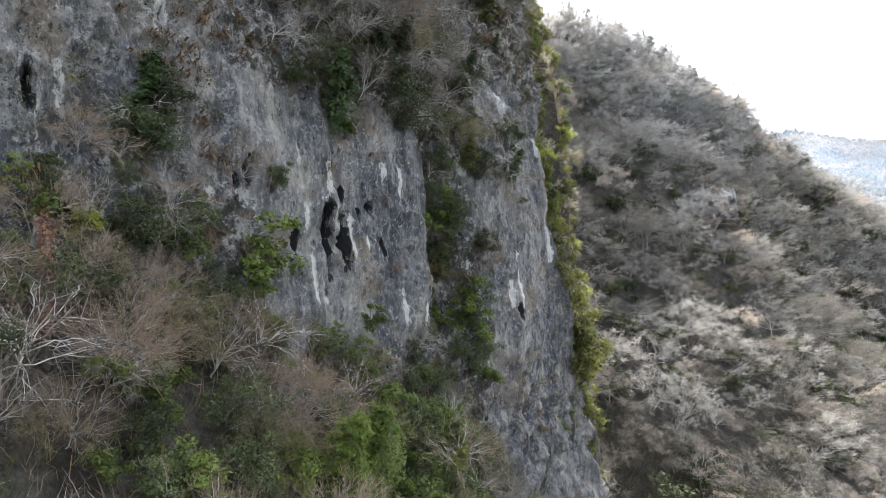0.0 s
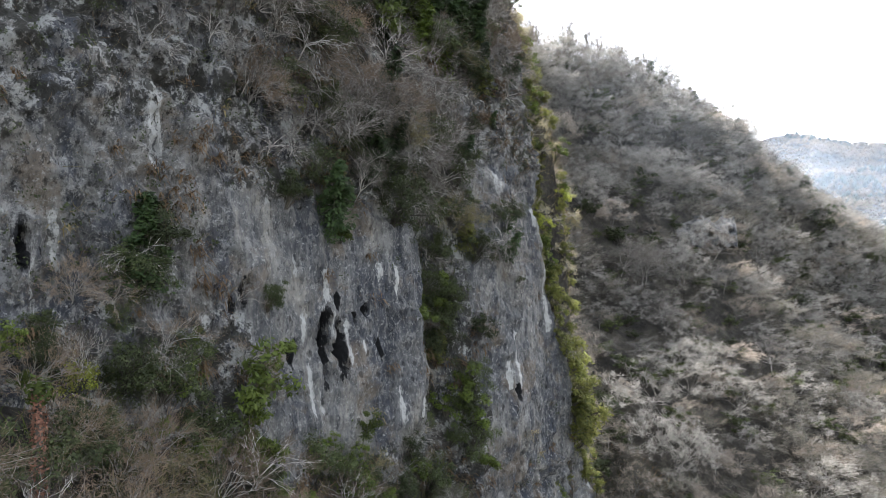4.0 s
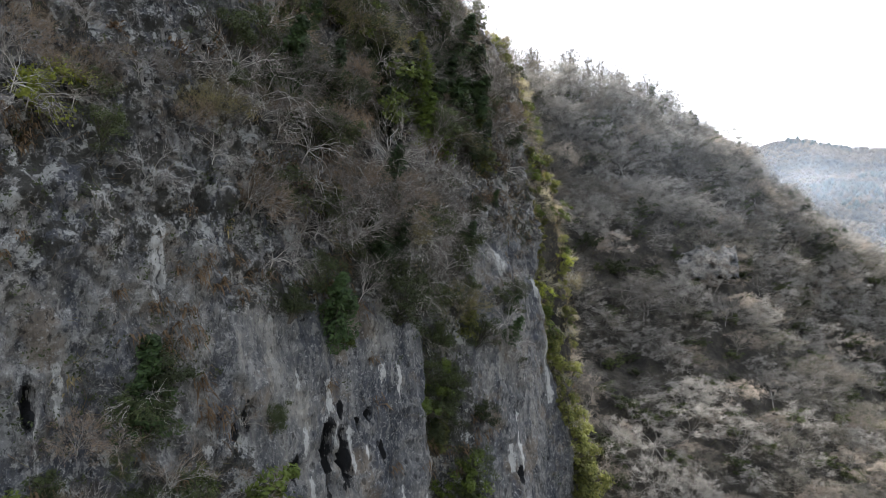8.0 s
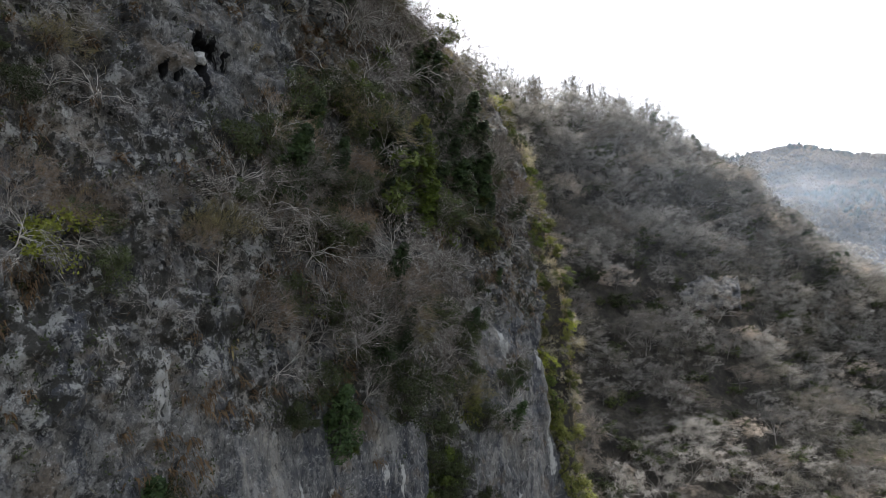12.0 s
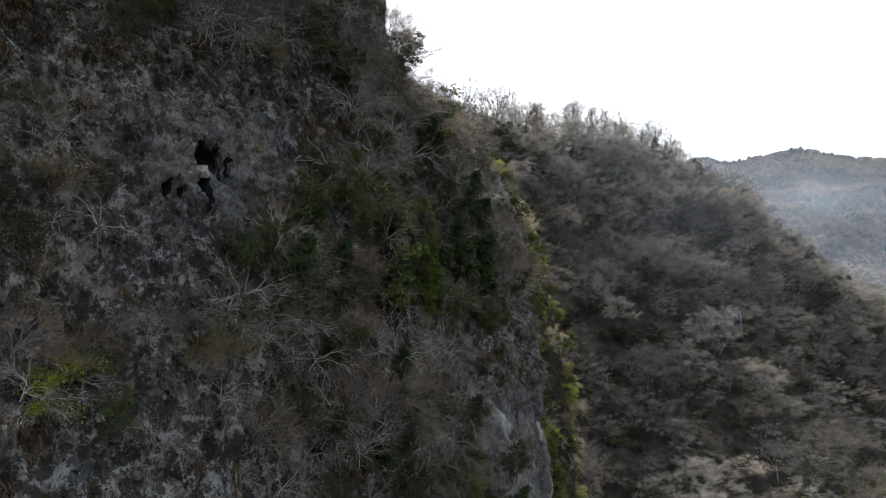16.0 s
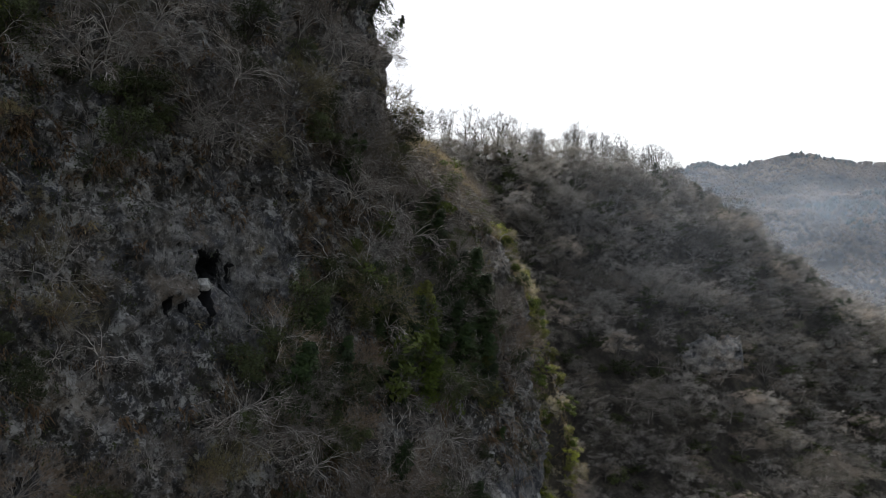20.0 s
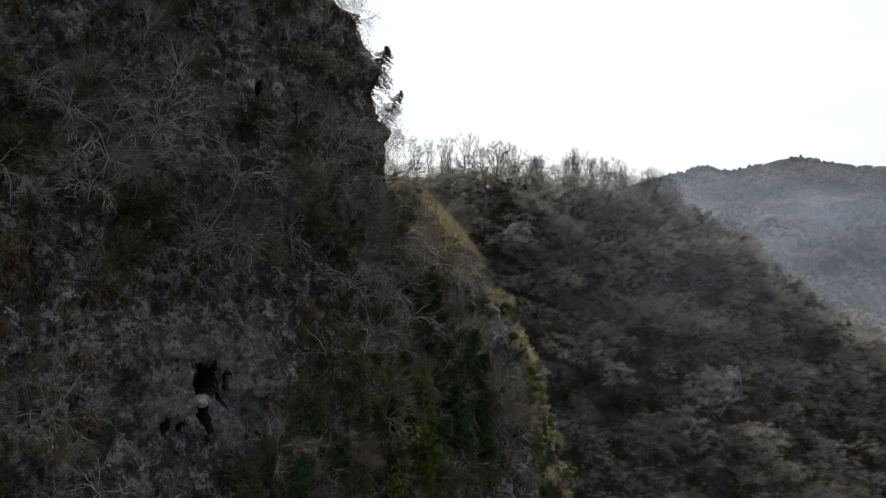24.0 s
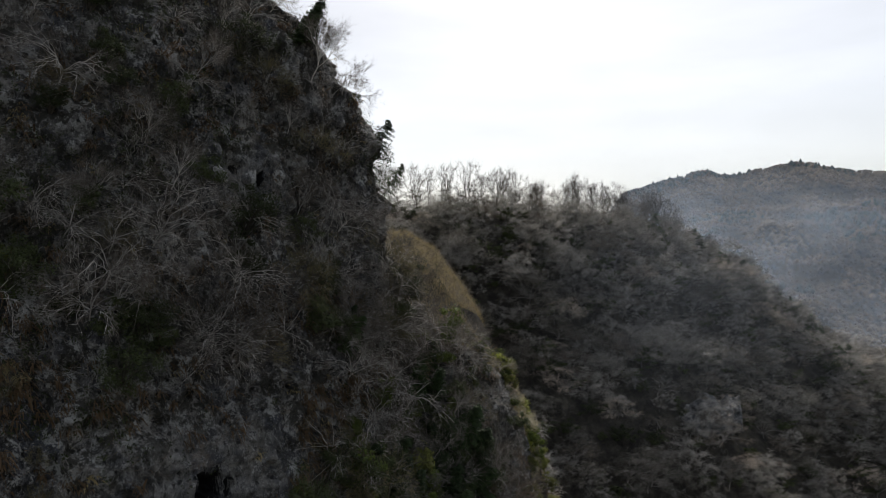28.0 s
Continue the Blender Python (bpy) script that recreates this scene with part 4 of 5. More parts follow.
# plants by stretches of the cliff: s from, to, z from, to, count, kinds, size, lean
SHADE = {"grey": 3.5, "olive": 3, "hang": 6, "dark": 3}
for s0, s1, z0, z1, count, mixture, size, lean in [
        (0, 13, 80, 95, 30, {"fir": 4, "dark": 3, "fir_green": 1.2}, 0.9, 0.35), (-7, 6, 69, 80, 34, {"dark": 3, "fir": 2, "hang": 3, "grey": 2}, 0.8, 0.6), (-12, 14, 80, 92, 26, {"dark": 3, "fir": 4, "hang": 2}, 0.8, 0.4), (-0.6, 4.4, 44, 64, 26, {"dark": 5, "mid": 3, "olive": 1}, 0.8, 0.6), (0.0, 5.0, 64, 78, 20, {"dark": 4, "hang": 4, "olive": 3}, 0.9, 0.7),
        (-13, 1, 73.0, 79, 26, {"dark": 2, "hang": 5, "grey": 2, "olive": 2}, 0.9, 0.8), (-12, 18, 79, 92, 80, {"hang": 6, "grey": 1, "red": 1, "olive": 3, "dark": 6, "fir": 2, "mid": 0.8}, 0.95, 0.8),
        (-27, -13, 76, 83, 20, {"hang": 3, "red": 2, "olive": 2, "dark": 2}, 0.65, 0.8), (-28, -14, 58.5, 64, 20, {"grey": 2, "dark": 4, "mid": 2, "red": 1}, 0.55, 0.6),
        (-2, 19, 90, 101, 50, {"fir": 1, "dark": 2, "hang": 6, "grey": 3, "mid": 2}, 0.95, 0.6), (-26, 6, 99, 112, 72, SHADE, 1.0, 0.8), (-24, 2, 112, 130, 50, SHADE, 0.9, 0.6),
        (5.5, 13, 62, 79, 18, {"hang": 4, "dark": 3, "fir": 2}, 0.6, 0.5), (-14, 8, 74, 92, 22, {"red": 3, "hang": 2, "grey": 1}, 0.85, 0.8),
        (-30, -16, 84, 98, 16, {"olive": 3, "hang": 3, "dark": 1}, 0.6, 0.8), (-14, -1, 51, 56, 18, {"grey": 2, "red": 1, "mid": 3, "dark": 3}, 0.5, 0.6)]:
    for _ in range(count):
        z = pick.uniform(z0, z1)
        s = pick.uniform(s0, max(s0 + 1, min(s1, float(np.interp(z, EDGE_Z, EDGE_S)) - 2.5)))
        if bare(s, z) > 0.15:
            continue
        on_wall(weighted(mixture), s, z, size * pick.uniform(0.6, 1.3), lean)

# the sunlit fringe along the cliff's far edge
for k in range(84):
    z = 38 + 60 * (k + pick.uniform(0, 1)) / 84
    s = float(np.interp(z, EDGE_Z, EDGE_S)) + pick.uniform(-1.2, 1.6)
    kind = weighted({"lime": 6, "bright": 1, "mid": 2, "straw": 2})
    p = wall_point(s, z, 0.1)
    plant(kind, p, (0.55 + pick.normal(0, 0.15), 0.25 + pick.normal(0, 0.15), 1.0), pick.uniform(0.45, 0.95) * (0.7 if kind in ("grey", "olive") else 1))

for k in range(120):
    z = 42 + 52 * (k + pick.uniform(0, 1)) / 120
    a, b = float(np.interp(z, EDGE_Z, EDGE_S)) + pick.uniform(-0.5, 4.5), float(np.interp(z, PROFILE_Z, PROFILE_O)) - pick.uniform(0.5, 4.0)
    x, y = FOOT + a * ALONG + b * OUT
    on_ground(weighted({"lime": 5, "bright": 0.7, "mid": 2, "straw": 3}), x, y, pick.uniform(0.4, 0.8), (0.4, -0.1))

# the narrow lit crest of the cliff's far edge
for k in range(64):
    z = 60 + 38 * (k + pick.uniform(0, 1)) / 64
    s = float(np.interp(z, EDGE_Z, EDGE_S)) + pick.uniform(0.2, 2.6)
    kind = weighted({"lime": 5, "bright": 1.0, "mid": 1.5, "red": 1.5})
    plant(kind, wall_point(s, z, 0.1), (0.5 + pick.normal(0, 0.15), 0.05 + pick.normal(0, 0.15), 1.0), pick.uniform(0.45, 1.0) * (0.6 if kind == "red" else 1))

for k in range(70):
    z = 56 + 42 * (k + pick.uniform(0, 1)) / 70
    s = float(np.interp(z, EDGE_Z, EDGE_S)) + pick.uniform(0.6, 3.4)
    plant("straw", wall_point(s, z, 0.1), (0.5 + pick.normal(0, 0.2), 0.1 + pick.normal(0, 0.2), 1.0), pick.uniform(0.35, 0.65))

for _ in range(46):
    f = pick.uniform(3.6, 7.4)
    p = SPUR[int(f)] + (SPUR[int(f) + 1] - SPUR[int(f)]) * (f % 1)
    on_ground(weighted({"straw": 3, "lime": 2}), p[0] + pick.uniform(0.3, 2.4), p[1] + pick.uniform(-1.5, 0.5), pick.uniform(0.3, 0.6), (0.4, -0.2))

# the thicket on the slope under the cliff
for s in np.arange(-38, 13, 1.6):
    for o in np.arange(0.6, 19, 1.65):
        a, b = s + pick.uniform(-1.2, 1.2), o + pick.uniform(-1.0, 1.0)
        x, y = FOOT + a * ALONG + b * OUT
        if math.hypot(x, y) < 15:
            continue
        if -17 < a < -10 and 4 < b < 9:
            kind = "pine" if pick.random() < 0.5 else "mid"
        else:
            kind = weighted({"grey": 2.5, "red": 3, "olive": 3, "dark": 6, "mid": 4} if a < -24 else {"grey": 2, "red": 4, "olive": 3, "dark": 4, "mid": 5} if a < -8 else {"dark": 5, "mid": 5, "grey": 2, "red": 1, "olive": 2, "fir_green": 0.8})
        on_ground(kind, x, y, pick.uniform(0.6, 1.05), (0.45, -0.4))

for _ in range(120):
    x, y = FOOT + pick.uniform(-37, -4) * ALONG + pick.uniform(0.5, 15) * OUT
    if math.hypot(x, y) > 10:
        on_ground(weighted({"dark": 6, "mid": 4}), x, y, pick.uniform(0.4, 0.85), (0.3, -0.25))

# bushes and bare trees on the sunlit spur behind the cliff's edge
for k in range(70):
    f = pick.uniform(3.8, 7.9)
    p = SPUR[int(f)] + (SPUR[int(f) + 1] - SPUR[int(f)]) * (f % 1)
    kind = weighted({"lime": 5, "mid": 2, "red": 1.5})
    on_ground(kind, p[0] + pick.uniform(-1.0, 1.6), p[1] + pick.uniform(-1.5, 1.5), pick.uniform(0.45, 0.85) * (0.5 if kind == "red" else 1))
for _ in range(80):
    f = pick.uniform(4.6, 7.99)
    p = SPUR[int(f)] + (SPUR[int(f) + 1] - SPUR[int(f)]) * (f % 1)
    on_ground(weighted({"lime": 3, "mid": 2, "olive": 2, "dark": 3, "red": 1.5}), p[0] + pick.uniform(2.0, 7), p[1] + pick.uniform(-4, 3), pick.uniform(0.3, 0.6), (0.5, -0.2))
for _ in range(50):
    f = pick.uniform(7, 9)
    p = SPUR[int(f)] + (SPUR[int(f) + 1] - SPUR[int(f)]) * (f % 1)
    on_ground(weighted({"grey": 3, "red": 3, "mid": 1.5, "olive": 2, "dark": 3}), p[0] + pick.uniform(1, 14), p[1] + pick.uniform(-6, 4), pick.uniform(0.7, 1.1))


for _ in range(60):
    f = pick.uniform(5.2, 7.99)
    p = SPUR[int(f)] + (SPUR[int(f) + 1] - SPUR[int(f)]) * (f % 1)
    kind = weighted({"hill": 5, "hill_green": 2, "lime": 1.5})
    on_ground(kind, p[0] + pick.uniform(4, 12), p[1] + pick.uniform(-4, 4), pick.uniform(0.4, 0.7), (0.6, -0.2), variant=int(pick.choice((2, 3))) if kind == "hill" else None)


def hill_spots(step, seed):
    """A loose grid of places over the wooded hill and the gully below it."""
    rng = np.random.default_rng(seed)
    x, y = [c.ravel() for c in np.meshgrid(np.arange(-12, 190, step), np.arange(54, 262, step * 0.62))]
    x, y = x + rng.uniform(-0.5, 0.5, len(x)) * step, y + rng.uniform(-0.5, 0.5, len(y)) * step
    r, _ = near_line(x, y, HILL)
    near, _ = near_line(x, y, SPUR)
    s = (x - FOOT[0]) * ALONG[0] + (y - FOOT[1]) * ALONG[1]
    o = (x - FOOT[0]) * OUT[0] + (y - FOOT[1]) * OUT[1]
    ok = (x / y < 0.82) & (x / y > -0.12) & (y < np.interp(x, HILL[:, 0], HILL[:, 1]) + 8) & (r < 130)
    ok &= ~((near < 10) & (y < 112) & (ground_height(x, y) > 62)) & ~((near < 7) & (y < 110)) & ~((y < 104) & (x < 6)) & ~((s < 29) & (y < 74)) & (rng.random(len(x)) < np.where(y < 100, 0.85, 0.96))
    return np.stack([x[ok], y[ok]], -1)


def from_crest(p, low, high):
    r, _ = near_line(p[:, 0], p[:, 1], HILL)
    return p[(r >= low) & (r < high)]


# the steep band below the crest needs closer planting than the plan shows
spots = np.concatenate([from_crest(hill_spots(4.9, 21), 9, 999), from_crest(hill_spots(3.3, 24), 9, 24), from_crest(hill_spots(3.6, 25), 2, 9)])
spots = spots[np.argsort(spots[:, 1] + 0.3 * spots[:, 0])]
for x, y in spots[:120]:
    kind = weighted({"hill": 8, "hill_green": 2.4})
    on_ground(kind, x, y, pick.uniform(0.55, 1.25), (0.2, -0.45), wide=pick.uniform(0.85, 1.3), variant=None if kind != "hill" else int(pick.choice(4, p=(0.2, 0.2, 0.3, 0.3))))
for k in range(len(HILL) - 2):
    for f in np.arange(0, 1, (0.04, 0.032, 0.05, 0.055, 0.06, 0.07, 0.05, 0.04)[k]):
        p = HILL[k] + (HILL[k + 1] - HILL[k]) * (f + pick.uniform(-0.02, 0.02))
        on_ground(weighted({"ridge": 5, "hill": 0.5, "hill_fir": 0.12 if k < 3 else 0.7}), p[0] + pick.uniform(-2, 2), p[1] + pick.uniform(-4, 3), pick.uniform(0.95, 1.3) if k < 3 else pick.uniform(0.6, 0.85))


for _ in range(26):
    f = pick.uniform(2.6, 6.2)
    p = HILL[int(f)] + (HILL[int(f) + 1] - HILL[int(f)]) * (f % 1)
    on_ground(weighted({"hill_fir": 3, "hill_green": 1}), p[0] + pick.uniform(-3, 3), p[1] - pick.uniform(2, 13), pick.uniform(0.8, 1.25), wide=1.35)


def woods(name, label, kinds, spots, seed):
    """Many trees past counting, joined: their stems, twigs and leaves by material."""
    rng = np.random.default_rng(seed)
    heap = {}
    for x, y in spots:
        kind, variant, size = kinds[int(rng.integers(len(kinds)))]
        plan = MADE[kind, variant]
        t, g = rng.uniform(0, 6.283), size * rng.uniform(0.55, 1.2)
        spin = np.array([[math.cos(t), -math.sin(t), 0], [math.sin(t), math.cos(t), 0], [0, 0, 1 / 1.15]]) * g * 1.15
        spin = np.array([[1, 0, rng.uniform(-0.3, 0.4)], [0, 1, rng.uniform(-0.6, 0.0)], [0, 0, 1]]) @ spin
        at = np.array([x, y, float(ground_height(x, y)) - 0.1])
        lot = int(rng.integers(9))
        for child in plan.children:
            me = child.data
            heap.setdefault((me.materials[0], lot), {}).setdefault(me, []).append((spin, at))
    for (mat, lot), sets in heap.items():
        vs, fs = [], []
        at0 = 0
        for me, poses in sets.items():
            v = np.empty(len(me.vertices) * 3, np.float32)
            me.vertices.foreach_get("co", v)
            f = np.empty(len(me.loops), np.int32)
            me.loops.foreach_get("vertex_index", f)
            c = len(f) // len(me.polygons)
            f = f.reshape(-1, c)
            if c == 4:
                f = np.concatenate([f[:, [0, 1, 2]], f[:, [0, 2, 3]]])
            v = v.reshape(-1, 3)
            for spin, at in poses:
                vs.append(v @ spin.T + at)
                fs.append(f + at0)
                at0 += len(v)
        tagged(new(name, mesh_of(name, np.concatenate(vs), np.concatenate(fs), mat)), label, "woods", kind="stuff")


for kind in ("hill", "hill_green"):
    for variant in range(len(KINDS[kind])):
        if (kind, variant) not in MADE:
            on_ground(kind, 60 + variant, 120, 0.8, variant=variant)
woods("hillside_woods", "dense leafless woods covering the hillside", [("hill", 0, 1), ("hill", 1, 1), ("hill", 2, 1), ("hill", 3, 0.9), ("hill", 0, 0.8), ("hill", 1, 1.1), ("hill", 2, 0.9), ("hill", 3, 1), ("hill", 0, 1.1), ("hill_green", 0, 0.7), ("hill_green", 1, 0.9), ("hill_green", 1, 0.7)], spots[120:], 5)


def shoulder_spots(count, seed):
    """Places just behind the hill's falling shoulder."""
    rng = np.random.default_rng(seed)
    f = rng.uniform(1.7, 7.6, count)
    k = f.astype(int)
    p = HILL[k] + (HILL[k + 1] - HILL[k]) * (f % 1)[:, None]
    return np.stack([p[:, 0] + rng.uniform(0, 6, count), p[:, 1] + rng.uniform(-2, 8, count)], -1)


woods("ridge_saplings", "slim leafless saplings along the hill's falling shoulder", [("ridge", 2, 0.65), ("ridge", 2, 0.5), ("ridge", 1, 0.5)], shoulder_spots(230, 8), 9)


def far_woods():
    """The forest on the far mountain: crowns of loose facets, bare ones and evergreens."""
    for name, label, mat, count, seed, narrow in (("far_woods", "hazy leafless forest on the far mountain", FAR_WOOD, 17000, 31, 1.0), ("far_evergreen_woods", "dark evergreen stands on the far mountain", FAR_DARK, 2600, 32, 0.8)):
        rng = np.random.default_rng(seed)
        y = 380 + 640 * rng.random(count * 3) ** 0.8
        x = y * rng.uniform(0.22, 0.80, count * 3)
        if mat is FAR_DARK:
            keep = fbm(x / 90, y / 60, 88, 2) > 0.22
            x, y = x[keep], y[keep]
        x, y = x[:count], y[:count]
        z = ground_height(x, y)
        n = len(x)
        size = rng.uniform(1.5, 3.6, n)
        verts = []
        for wide, high in ((1.0, -0.3), (0.7, 0.55)):
            for k in range(5):
                t = 2 * math.pi * k / 5 + rng.uniform(-0.4, 0.4, n)
                r = size * wide * rng.uniform(0.6, 1.3, n)
                verts.append(np.stack([x + r * np.cos(t), y + r * np.sin(t), z + 0.3 + size * high * rng.uniform(0.6, 1.3, n) / narrow ** 2], -1))
        verts.append(np.stack([x + rng.uniform(-0.3, 0.3, n) * size, y, z + 0.3 + size * rng.uniform(0.8, 1.2, n) / narrow ** 3], -1))
        v = np.stack(verts, 1).reshape(-1, 3)
        base = (np.arange(n) * 11)[:, None]
        f = [base + [[k, (k + 1) % 5, 5 + (k + 1) % 5]] for k in range(5)] + [base + [[k, 5 + (k + 1) % 5, 5 + k]] for k in range(5)] + [base + [[5 + k, 5 + (k + 1) % 5, 10]] for k in range(5)]
        f = np.concatenate(f)
        tagged(new(name, mesh_of(name, v, f, mat, True)), label, "woods", kind="stuff")


far_woods()


# ---- grass, withered ferns and small leaves on the rock ----
def wall_tufts(name, label, mat, count, seed, chance, length, droop, per=9, spread=0.14):
    """Tufts of hanging blades; chance(s, z) says where they grow."""
    rng = np.random.default_rng(seed)
    z = rng.uniform(42, 130, count * 4)
    s = rng.uniform(-34, 1, count * 4) + (np.interp(z, EDGE_Z, EDGE_S) + 2) * rng.random(count * 4)
    s = np.minimum(s, np.interp(z, EDGE_Z, EDGE_S) + 2)
    keep = rng.random(count * 4) < chance(s, z)
    for hs, hz, w, h, _ in HOLLOWS:
        keep &= np.hypot((s - hs) / (w + 0.5), (z - hz) / (h + 0.6)) > 1
    s, z = s[keep][:count], z[keep][:count]
    p = np.repeat(wall_point(s, z, 0.05), per, 0)
    n = len(p)
    size = np.repeat(rng.uniform(0.5, 1.4, len(s)), per)[:, None]
    root = p + rng.normal(0, spread, (n, 3)) * size
    way = np.stack([OUT[0] + rng.normal(0, 0.5, n), OUT[1] + rng.normal(0, 0.5, n), rng.normal(0.3, 0.4, n)], -1)
    mid = root + way * length * 0.45 * size
    tip = mid + (way * 0.4 - UP * droop) * length * size
    side = np.cross(way, UP) * 0.02 * rng.uniform(0.6, 1.6, (n, 1))
    v = np.stack([root - side, root + side, mid + side * 1.2, mid - side * 1.2, tip], 1).reshape(-1, 3)
    i = np.arange(n)[:, None] * 5
    f = np.concatenate([i + [[0, 1, 2]], i + [[0, 2, 3]], i + [[3, 2, 4]]])
    tagged(new(name, mesh_of(name, v, f, mat)), label, "grass", kind="stuff")


def ivy(name, label, mat, count, seed, chance, size):
    rng = np.random.default_rng(seed)
    z = rng.uniform(42, 130, count * 4)
    s = -34 + (np.interp(z, EDGE_Z, EDGE_S) + 36) * rng.random(count * 4)
    keep = rng.random(count * 4) < chance(s, z)
    s, z = s[keep][:count], z[keep][:count]
    per = 12
    p = np.repeat(wall_point(s, z), per, 0)
    g = np.repeat(rng.uniform(0.4, 1.5, len(s)), per)[:, None]
    p = p + rng.normal(0, 0.22, p.shape) * g + np.array([*OUT, 0.1]) * rng.uniform(0, 0.35, (len(p), 1))
    v, f = blades(rng, p, np.tile([OUT[0], OUT[1], 0.5], (len(p), 1)), size, 0.5, 0.6)
    tagged(new(name, mesh_of(name, v, f, mat)), label, "ivy", kind="stuff")


wall_tufts("withered_fern", "rust brown withered ferns on the rock ledges", RUST_FERN, 1600, 41, lambda s, z: np.clip(0.05 + 1.6 * fbm(s / 4, z / 3, 91, 3), 0, 1) * np.where(z > 105, 0.3, 1) * (1 - bare(s, z)) * (1 - 0.93 * smooth_face(s, z)), 0.55, 0.7, 26, 0.22)
wall_tufts("dry_grass", "tufts of dry straw-coloured grass on the cliff", DRY_GRASS, 220, 42, lambda s, z: np.clip(0.1 + fbm(s / 3, z / 3, 92, 3), 0, 1) * (1 - bare(s, z)) * (1 - 0.93 * smooth_face(s, z)), 0.42, 0.6, 22, 0.18)
ivy("ivy", "dark ivy and moss clinging to the rock", LEAF_DARK, 3000, 43, lambda s, z: np.clip(0.3 + fbm(s / 5, z / 4, 93, 3), 0, 1) * (1 - 0.92 * smooth_face(s, z)), 0.09)


# ---- undergrowth: thin stems and grass past counting ----
def brush(name, label, mat, roots, way, length, width, seed, curl=0.35):
    """One slim bent blade at each root."""
    rng = np.random.default_rng(seed)
    n = len(roots)
    d = way + rng.normal(0, curl, (n, 3))
    d /= np.linalg.norm(d, axis=1)[:, None]
    ln = length * rng.uniform(0.4, 1.4, (n, 1))
    mid = roots + d * ln * 0.5
    tip = mid + (d + rng.normal(0, curl, (n, 3))) * ln * 0.5
    side = np.cross(d, rng.normal(0, 1, (n, 3)))
    side *= width / (np.linalg.norm(side, axis=1)[:, None] + 1e-9)
    v = np.stack([roots - side, roots + side, mid + side * 0.7, mid - side * 0.7, tip], 1).reshape(-1, 3)
    i = np.arange(n)[:, None] * 5
    f = np.concatenate([i + [[0, 1, 2]], i + [[0, 2, 3]], i + [[3, 2, 4]]])
    tagged(new(name, mesh_of(name, v, f, mat)), label, "undergrowth", kind="stuff")


def ground_roots(count, seed, x0, x1, y0, y1, keep):
    rng = np.random.default_rng(seed)
    x, y = rng.uniform(x0, x1, count), rng.uniform(y0, y1, count)
    ok = keep(x, y)
    x, y = x[ok], y[ok]
    return np.stack([x, y, ground_height(x, y) - 0.05], -1)


def on_hill(x, y):
    return (x / y < 0.82) & (x / y > -0.1) & (y < np.interp(x, HILL[:, 0], HILL[:, 1]) + 6)


for name, label, mat, count, seed in (("hill_brush", "dark leafless brushwood on the hillside", TWIG_DARK, 14000, 61), ("hill_brush", "olive brown brushwood on the hillside", TWIG_OLIVE, 8000, 62), ("hill_brush", "dark green undergrowth on the hillside", LEAF_DARK, 30000, 63)):
    roots = ground_roots(count, seed, -10, 185, 74, 230, on_hill)
    brush(name, label, mat, roots, np.array([0.25, -0.3, 1.0]), 1.2, 0.03, seed, 0.5)


def on_spur(x, y):
    r, h = near_line(x - 0.9, y, SPUR)
    z = ground_height(x, y)
    return (r < np.interp(z, [60, 84, 90], [1.6, 2.4, 3.8])) & (z > 60)


brush("spur_grass", "dry straw-coloured grass on the sunlit spur", DRY_GRASS, ground_roots(90000, 64, -12, 26, 62, 98, on_spur), np.array([0.3, 0.1, 1.0]), 0.4, 0.016, 64, 0.5)
brush("spur_grass", "reddish withered bracken on the sunlit spur", BRACKEN, ground_roots(60000, 65, -12, 26, 62, 98, on_spur), np.array([0.3, 0.1, 1.0]), 0.7, 0.013, 65, 0.6)


def on_flank(x, y):
    r, h = near_line(x, y, SPUR)
    z = ground_height(x, y)
    return (r < 22) & (z > 24) & (z < 96) & ((x - FOOT[0]) * OUT[0] + (y - FOOT[1]) * OUT[1] < 8)


for label, mat, count, seed in (("dull grey brushwood on the steep flank", HILL_DULL, 12000, 83), ("withered bracken on the steep flank", RUST_FERN, 9000, 84), ("dull green undergrowth on the steep flank", LEAF_DULL, 22000, 85)):
    brush("flank_brush", label, mat, ground_roots(count, seed, 4, 38, 60, 98, on_flank), np.array([0.6, -0.4, 0.8]), 0.9, 0.02, seed, 0.5)


def edge_roots(count, seed):
    rng = np.random.default_rng(seed)
    z = rng.uniform(56, 100, count)
    return wall_point(np.interp(z, EDGE_Z, EDGE_S) + rng.uniform(-0.4, 2.2, count), z, 0.05)


brush("edge_grass", "dry straw-coloured grass along the cliff's far edge", DRY_GRASS, edge_roots(9000, 69), np.array([0.4, 0.0, 1.0]), 0.6, 0.02, 69)


def under_cliff(x, y):
    s = (x - FOOT[0]) * ALONG[0] + (y - FOOT[1]) * ALONG[1]
    o = (x - FOOT[0]) * OUT[0] + (y - FOOT[1]) * OUT[1]
    return (o > 0.3) & (o < 18) & (s > -38) & (s < 28) & (np.hypot(x, y) > 9)


for name, label, mat, count, seed in (("thicket_brush", "grey brushwood under the cliff", TWIG_RED, 8000, 66), ("thicket_brush", "brown bracken under the cliff", RUST_FERN, 22000, 67), ("thicket_brush", "green undergrowth beneath the cliff", LEAF_MID, 24000, 68)):
    brush(name, label, mat, ground_roots(count, seed, -28, 40, 4, 80, under_cliff), np.array([0.3, -0.25, 1.0]), 1.1, 0.016, seed)


